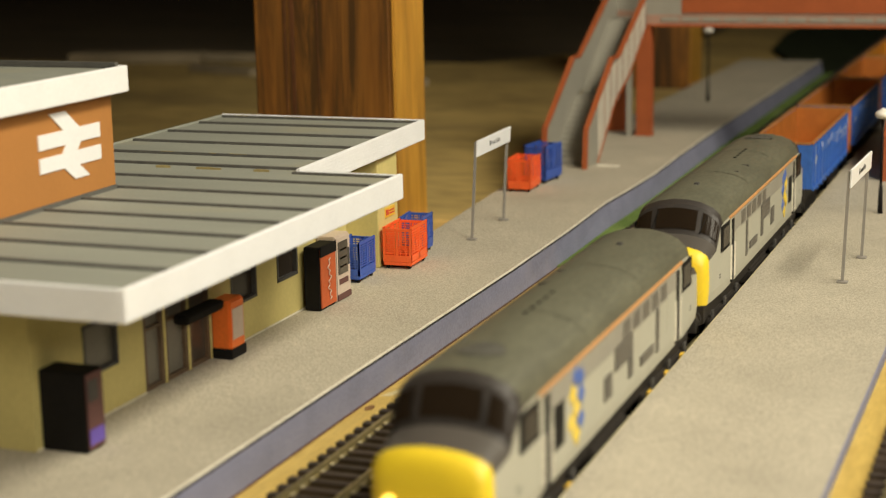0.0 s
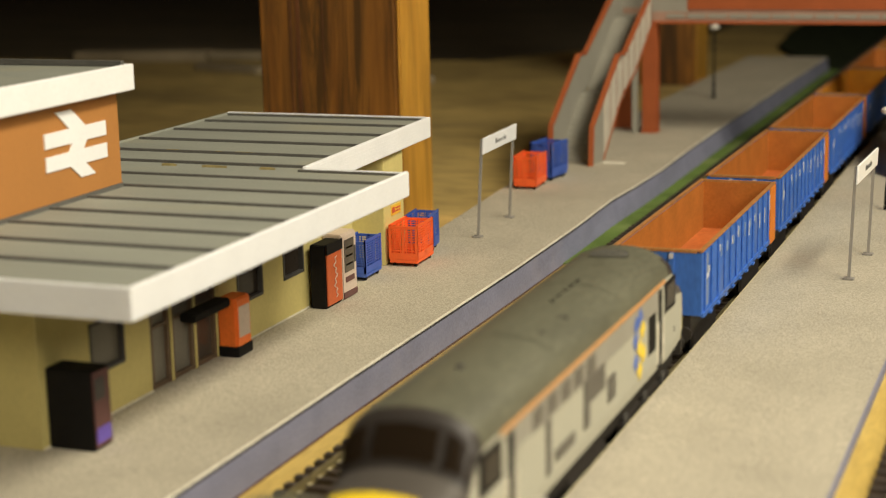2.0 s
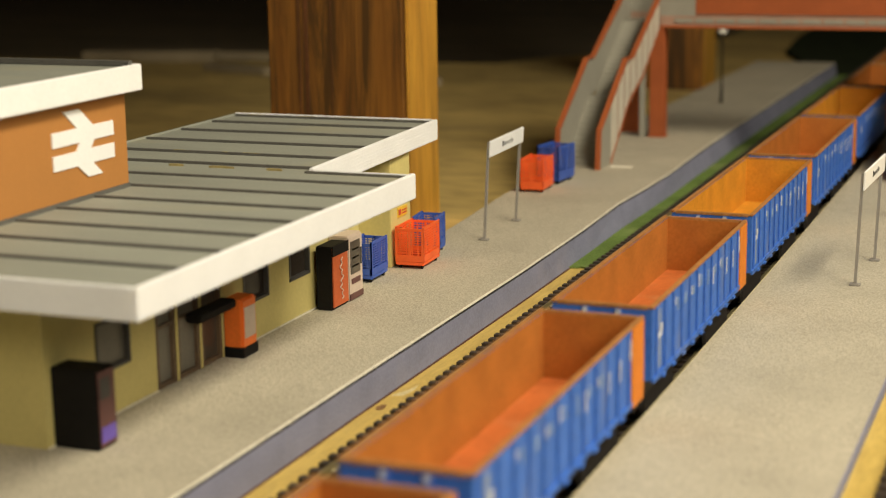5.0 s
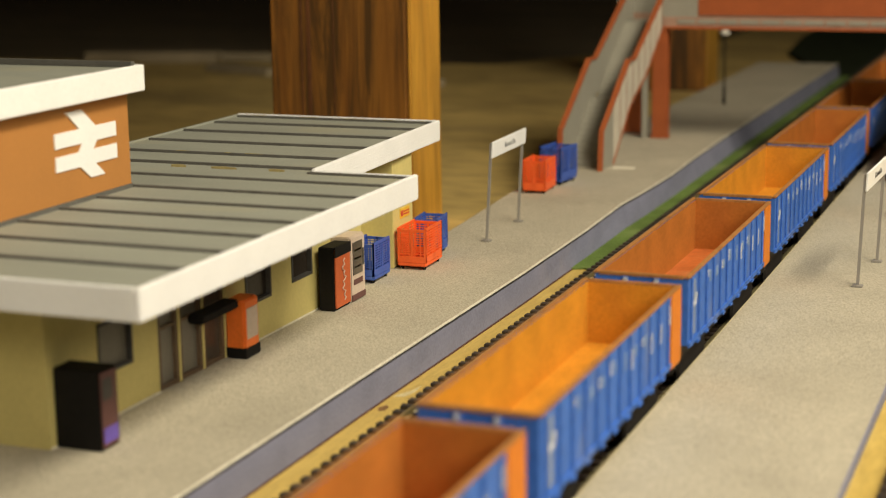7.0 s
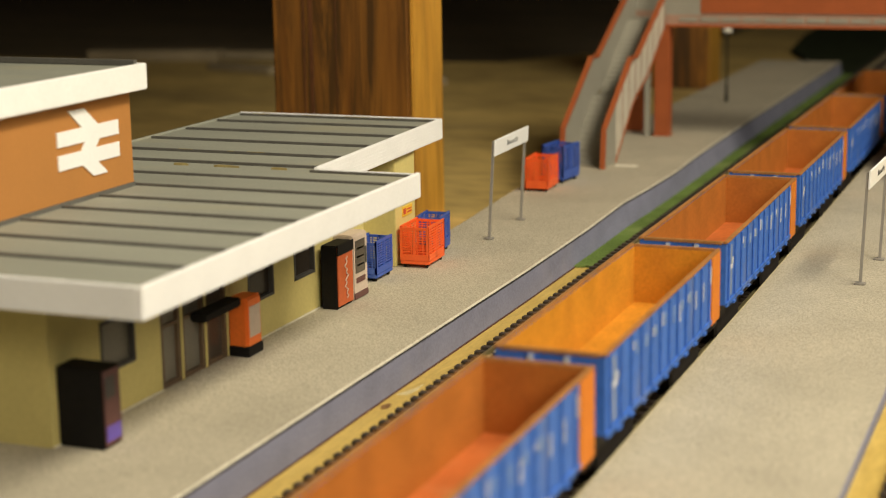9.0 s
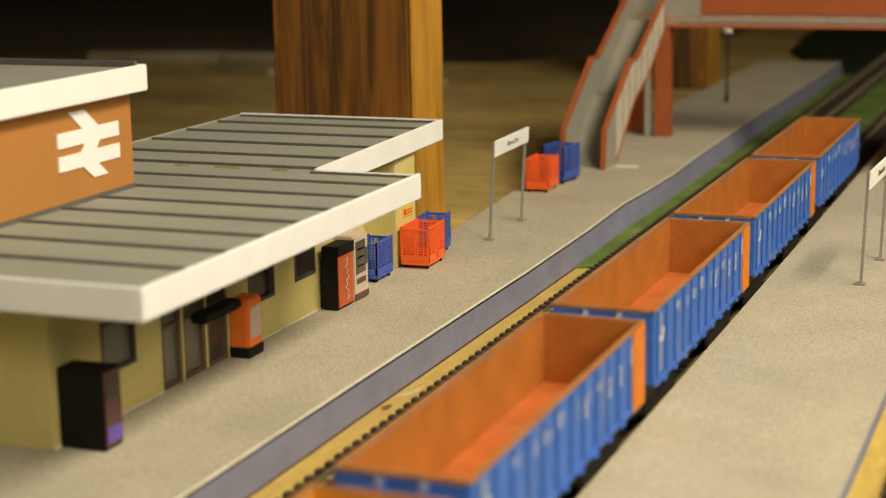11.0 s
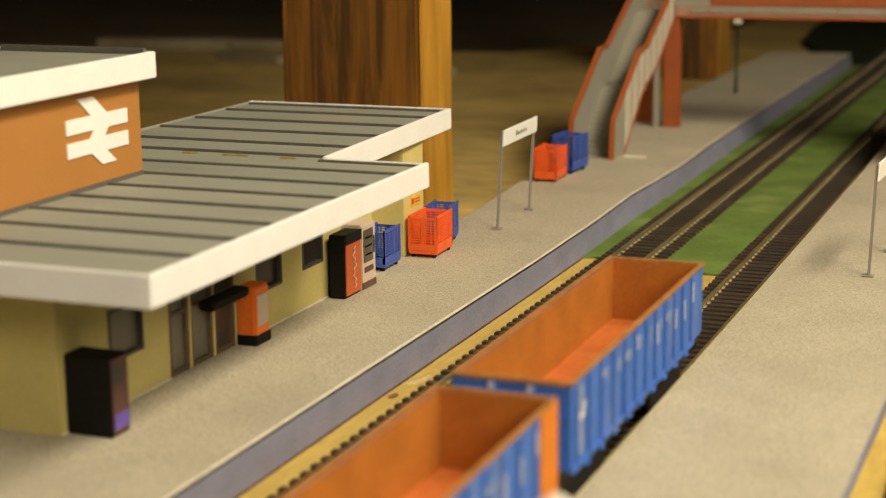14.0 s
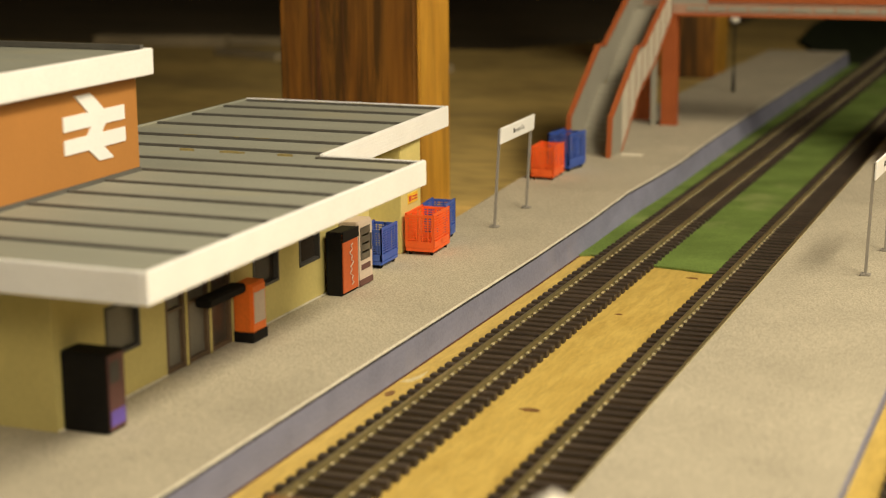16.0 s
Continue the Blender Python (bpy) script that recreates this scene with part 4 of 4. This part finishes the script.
def loco(label, axle="under"):
    """Front nose at y = -0.118, rear nose at +0.118, z from the baseboard."""
    th = thing("diesel_locomotive", label, "locomotive", group="locomotives of the train")
    zb = 0.0216
    HWL, SH, TOP = 0.0174, 0.0500, 0.0592
    st = [(-0.1180, 0.0150, 0.0335, 0.0390), (-0.1172, 0.0156, 0.0370, 0.0425), (-0.1148, 0.0160, 0.0386, 0.0442), (-0.1040, 0.0167, 0.0403, 0.0464),
          (-0.0980, 0.0170, 0.0485, 0.0572), (-0.0950, 0.0172, 0.0495, 0.0586), (-0.0900, HWL, SH, TOP)]
    st = st + [(-a, b, c, d) for a, b, c, d in reversed(st)]
    rings = [(s[0], ring(s[1], s[2], s[3], zb)) for s in st]
    nr = len(rings[0][1])

    def loft(i0, i1, j0, j1, out=0.0):
        g = Geo()
        v = []
        for yy, rg in rings[i0:i1 + 1]:
            for x, z in rg[j0:j1 + 1]:
                v.append((x * (1 + out), yy, z + (out * 0.02)))
        w = j1 - j0 + 1
        f = [(i * w + j, i * w + j + 1, (i + 1) * w + j + 1, (i + 1) * w + j) for i in range(i1 - i0) for j in range(w - 1)]
        return g.add(v, f)

    last = len(rings) - 1
    for s, (j0, j1) in (("l", (0, 3)), ("r", (nr - 4, nr - 1))):
        part("side", loft(6, last - 6, j0, j1), "lside", th, "light grey body side")
        for i0, i1 in ((2, 6), (last - 6, last - 2)):
            part("cab_side", loft(i0, i1, j0, j1), "lside", th, "light grey cab side")
    part("roof", loft(5, last - 5, 3, nr - 4), "lroof", th, "weathered dark grey roof", smooth=True)
    for i0, i1, e in ((0, 2, -1), (last - 2, last, 1)):
        end = rings[0 if e < 0 else last]
        bulge = [(0.1194, 0.0120, 0.0320, 0.0352), (0.1189, 0.0140, 0.0350, 0.0394), (0.1180, 0.0151, 0.0369, 0.0421), (0.1166, 0.0157, 0.0380, 0.0435), (0.1148, 0.0160, 0.0386, 0.0442)]
        v = [(x, e * q[0], z) for q in bulge for x, z in ring(q[1], q[2], q[3], zb)]
        f = [(i * nr + j, i * nr + j + 1, (i + 1) * nr + j + 1, (i + 1) * nr + j) for i in range(len(bulge) - 1) for j in range(nr - 1)]
        nose = part("nose", Geo().add(v, f + [tuple(range(nr))]), "lyellow", th, "yellow rounded nose end", smooth=True)
        for q in range(3):
            part("data_mark", box(-0.003 + q * 0.003, -0.001 + q * 0.003, min(e * 0.1190, e * 0.1197), max(e * 0.1190, e * 0.1197), 0.0242, 0.0256), "ink", nose)
        yy = end[0]
        for x, z, r, mt in ((-0.0105, 0.0310, 0.0014, "lampwhite"), (0.0100, 0.0310, 0.0014, "headlight"), (-0.0105, 0.0270, 0.0010, "red_label"), (0.0105, 0.0270, 0.0010, "red_label")):
            part("marker_light", Geo().tube((x, yy - e * 0.0006, z), (x, yy + e * 0.0020, z), r, 12), mt, nose)
        part("door_seam", box(-0.0045, 0.0045, min(yy, yy + e * 0.0017), max(yy, yy + e * 0.0017), 0.0262, 0.0325), "lyellow", nose)
        for x in (-0.004, 0.004):
            part("pipe", Geo().tube((x, yy + e * 0.0016, 0.0185), (x, yy + e * 0.0018, 0.0235), 0.0005, 6), "black", nose)
        k = 2 if e < 0 else last - 3
        part("nose_top", loft(k, k + 1, 3, nr - 4), "nosegrey", th, "dark grey nose top", smooth=True)
        k = 3 if e < 0 else last - 4
        ws = part("windscreen_surround", loft(k, k + 1, 3, nr - 4), "cabdark", th, "black-brown windscreen surround", smooth=True)
        k2 = 4 if e < 0 else last - 6
        part("cab_roof", loft(min(k2, k2 + 1), k2 + (1 if e < 0 else 2) if e > 0 else 5, 3, nr - 4), "cabdark", th, smooth=True)
        # windscreen panes lie just proud of the surround
        lo, hi = (rings[3], rings[4]) if e < 0 else (rings[last - 3], rings[last - 4])
        m = nr - 7

        def at(u, h):
            k = 3 + u * m
            i = min(int(k), nr - 5)
            f = k - i
            a = [lo[1][i][q] * (1 - f) + lo[1][i + 1][q] * f for q in (0, 1)]
            b = [hi[1][i][q] * (1 - f) + hi[1][i + 1][q] * f for q in (0, 1)]
            return (a[0] * (1 - h) + b[0] * h, lo[0] * (1 - h) + hi[0] * h + e * 0.0004, a[1] * (1 - h) + b[1] * h + 0.0002)
        for u0, u1 in ((0.05, 0.29), (0.34, 0.66), (0.71, 0.95)):
            g = Geo()
            us = [u0 + (u1 - u0) * q / 5 for q in range(6)]
            v = [at(u, 0.18) for u in us] + [at(u, 0.86) for u in us]
            g.add(v, [(q, q + 1, q + 7, q + 6) for q in range(5)])
            part("windscreen", g, "lglass", ws, "dark cab window")
        for u in (0.30, 0.70):
            a, b = Vector(at(u, 0.12)), Vector(at(u + 0.05, 0.80))
            part("wiper", Geo().tube(a, b, 0.0002, 5), "black", ws)
        part("bufferbeam", box(-0.0150, 0.0150, min(yy, yy + e * 0.0015), max(yy, yy + e * 0.0015), 0.0150, 0.0219), "under", th)
        for s in (-1, 1):
            bf = part("buffer", Geo().tube((s * 0.0115, yy, 0.0178), (s * 0.0115, yy + e * 0.0055, 0.0178), 0.0014, 10), "under", th)
            part("buffer_head", Geo().tube((s * 0.0115, yy + e * 0.0052, 0.0178), (s * 0.0115, yy + e * 0.0064, 0.0178), 0.0033, 14), "under", bf)
        part("coupling", box(-0.003, 0.003, min(yy, yy + e * 0.008), max(yy, yy + e * 0.008), 0.0098, 0.0112), "under", th)
    # stripes, doors and grilles on both sides
    for s in (-1, 1):
        def plate(name, y0, y1, z0, z1, mt, proud=0.0004, parent=th, label=""):
            a, b = sorted((s * (HWL - 0.0004), s * (HWL + proud)))
            return part(name, box(a, b, y0, y1, z0, z1), mt, parent, label)
        plate("cantrail_stripe", -0.0830, 0.0830, SH - 0.0008, SH + 0.0002, "lorange", 0.0003, th, "thin orange cantrail stripe")
        plate("upper_band", -0.0740, 0.0740, 0.0418, SH - 0.0013, "lmid", 0.00012, th, "mid grey upper band")
        for k in range(5):
            plate("side_window", -0.0590 + k * 0.0122, -0.0590 + k * 0.0122 + 0.0084, 0.0428, 0.0480, "lwindow", 0.0003, th, "grey-tinted side window")
        for y0, y1, z0, z1 in ((-0.0130, 0.0080, 0.0350, 0.0425), (0.0120, 0.0200, 0.0290, 0.0365), (-0.0400, -0.0230, 0.0285, 0.0315), (-0.0130, -0.0080, 0.0285, 0.0350), (-0.0480, -0.0445, 0.0270, 0.0420)):
            gr = plate("grille", y0, y1, z0, z1, "lwindow")
            for q in range(4):
                zz = z0 + (z1 - z0) * (q + 0.5) / 4
                plate("louvre", y0 + 0.0005, y1 - 0.0005, zz - 0.0004, zz + 0.0003, "lwindow", 0.0006, gr)
        for e in (-1, 1):
            y0, y1 = sorted((e * 0.0785, e * 0.0745))
            plate("cab_door", y0, y1, 0.0225, 0.0480, "black", 0.00025, th, "dark recessed cab door")
            for q in (0.0730, 0.0800):
                plate("handrail", e * q - 0.0003, e * q + 0.0003, 0.0240, 0.0380, "edge", 0.0006)
            y0, y1 = sorted((e * 0.0985, e * 0.0830))
            cs = plate("cab_surround", y0, y1, 0.0385, 0.0488, "black", 0.0001, th, "dark cab window surround")
            y0, y1 = sorted((e * 0.0965, e * 0.0850))
            plate("cab_window", y0, y1, 0.0400, 0.0475, "lglass", 0.0003, cs, "dark cab side window")
            y0, y1 = sorted((e * 0.0705, e * 0.0610))
            plate("body_window", y0, y1, 0.0300, 0.0425, "black" if e > 0 else "lside", 0.0002)
        # emblem of stepped diamonds behind the rear cab
        for k, (yy, zz, mt) in enumerate(((0.0450, 0.0440, "lblue"), (0.0500, 0.0455, "lblue"), (0.0445, 0.0390, "lblue"), (0.0530, 0.0410, "lyellow"), (0.0490, 0.0360, "lyellow"), (0.0540, 0.0330, "lyellow"), (0.0450, 0.0320, "lblue"), (0.0495, 0.0285, "lyellow"))):
            r = 0.0031
            a, b = sorted((s * (HWL - 0.0002), s * (HWL + 0.0003)))
            part("emblem_square", Geo().prism([(yy - r, zz), (yy, zz - r), (yy + r, zz), (yy, zz + r)], 0, a, b), mt, th)
        for yy in (-0.1000, 0.0960):
            for q in range(2):
                plate("data_mark", yy, yy + 0.004, 0.0285 + q * 0.0012, 0.0291 + q * 0.0012, "ink", -0.0006)
    # roof fittings
    def crown(x):
        return SH + (TOP - SH) * max(0.0, 1 - (x / (HWL * 0.985)) ** 2) ** 0.45

    def roof_disc(y, r0, r1, up):
        """A flat ring laid over the curve of the roof."""
        n, v = 28, []
        for rr in (r0, r1):
            for q in range(n):
                a = 2 * math.pi * q / n
                x = rr * math.cos(a)
                v.append((x, y + rr * math.sin(a), crown(x) + up))
        return Geo().add(v, [(q, (q + 1) % n, n + (q + 1) % n, n + q) for q in range(n)])

    fan = part("fan_grille", roof_disc(0.078, 0.0002, 0.0068, 0.0002), "batten", th, "dark round fan grille")
    for q in range(3):
        part("fan_ring", roof_disc(0.078, 0.0018 + q * 0.0022, 0.0023 + q * 0.0022, 0.0004), "lroof", fan)
    for yy in (-0.0640,):
        part("exhaust", box(-0.0012, 0.0006, yy, yy + 0.0020, TOP - 0.0008, TOP + 0.0006), "darkgrey", th)
    for yy in (-0.030, 0.034):
        g = Geo()
        rg = ring(HWL, SH, TOP, zb)[3:nr - 3]
        for (x0, z0), (x1, z1) in zip(rg, rg[1:]):
            g.add([(x0, yy - 0.0003, z0 + 0.0002), (x1, yy - 0.0003, z1 + 0.0002), (x1, yy + 0.0003, z1 + 0.0002), (x0, yy + 0.0003, z0 + 0.0002)], [(0, 1, 2, 3)])
        part("roof_seam", g, "lroof", th)
    for k in range(5):
        for x, drop in ((0.0005, 0.0), (0.0050, 0.0008)):
            part("roof_vent", box(x, x + 0.0012, 0.010 + k * 0.0065, 0.0118 + k * 0.0065, TOP - 0.0012 - drop, TOP + 0.0001 - drop), "black", th)
    for yy, x0, x1 in ((-0.022, 0.001, 0.009), (-0.004, 0.003, 0.010)):
        part("roof_panel_line", box(x0, x1, yy, yy + 0.0006, TOP - 0.0026, TOP - 0.0008), "darkgrey", th)
    # underframe
    part("underframe", box(-0.0128, 0.0128, -0.114, 0.114, 0.0130, 0.0220), "under", th)
    part("fuel_tank", box(-0.0150, 0.0150, -0.018, 0.022, 0.0075, 0.0145), "under", th, bevel=0.001)
    for yy in (-0.072, 0.072):
        bg = part("bogie", Geo().box(-0.0142, -0.0122, yy - 0.032, yy + 0.032, 0.0085, 0.0135).box(0.0122, 0.0142, yy - 0.032, yy + 0.032, 0.0085, 0.0135)
                  .box(-0.012, 0.012, yy - 0.006, yy + 0.006, 0.008, 0.0135), "under", th, "black six-wheel bogie", bevel=0.0005)
        for dy in (-0.0245, 0.0, 0.0245):
            g = Geo()
            for s in (-1, 1):
                g.tube((s * 0.0072, yy + dy, ZR + 0.0071), (s * 0.0094, yy + dy, ZR + 0.0071), 0.0071, 20)
            g.tube((-0.0118, yy + dy, ZR + 0.0071), (0.0118, yy + dy, ZR + 0.0071), 0.0011, 8)
            part("wheelset", g, "under", bg)
            for s in (-1, 1):
                part("spring", box(min(s * 0.0142, s * 0.0149), max(s * 0.0142, s * 0.0149), yy + dy - 0.0060, yy + dy - 0.0030, 0.0100, 0.0160), "darkgrey", bg)
                part("axle_box", box(min(s * 0.0140, s * 0.0152), max(s * 0.0140, s * 0.0152), yy + dy - 0.002, yy + dy + 0.002, 0.0095, 0.0130), axle, bg)
    return th


# train position: the near end of the first wagon, in seconds and metres along y
RUN = [(0, .8697), (.5, .7972), (1, .7246), (1.5, .6530), (2, .5825), (2.5, .5133), (3, .4452), (3.5, .3772), (4, .3087), (6.5, -.0440), (7, -.1150), (7.5, -.1850), (8, -.2535),
       (8.5, -.3200), (9, -.3880), (11.5, -.7354), (12, -.8073), (12.5, -.8785), (13, -.9490), (13.5, -1.0215), (14, -1.0905), (14.5, -1.1588), (15, -1.2240), (15.5, -1.2865), (16, -1.3465)]
WAGON_PITCH = 0.1656
first_loco = loco("leading grey diesel locomotive with yellow nose and lit lamp", "yellow_label")
second_loco = loco("second grey diesel locomotive coupled before the wagons")
dull = wagon("blue open wagon with rusty orange interior", "inside")
tail = wagon("blue open wagon at the tail of the train", "inside", False)
bright = wagon("blue open wagon with brighter ochre interior", "inside2")
TRAIN = [(first_loco, -0.3960), (second_loco, -0.1440)]
for k in range(10):
    src = bright if k in (3, 5) else tail if k == 9 else dull
    used = [o for o, _ in TRAIN]
    ob = src if src not in used else copy_thing(src, Matrix())
    TRAIN.append((ob, k * WAGON_PITCH))


def motions():
    for ob, d in TRAIN:
        turn = 180 if ob is first_loco else 0
        walk(ob, [(t, pose(XT, y + d, 0, 0, 0, turn)) for t, y in RUN])


motions()
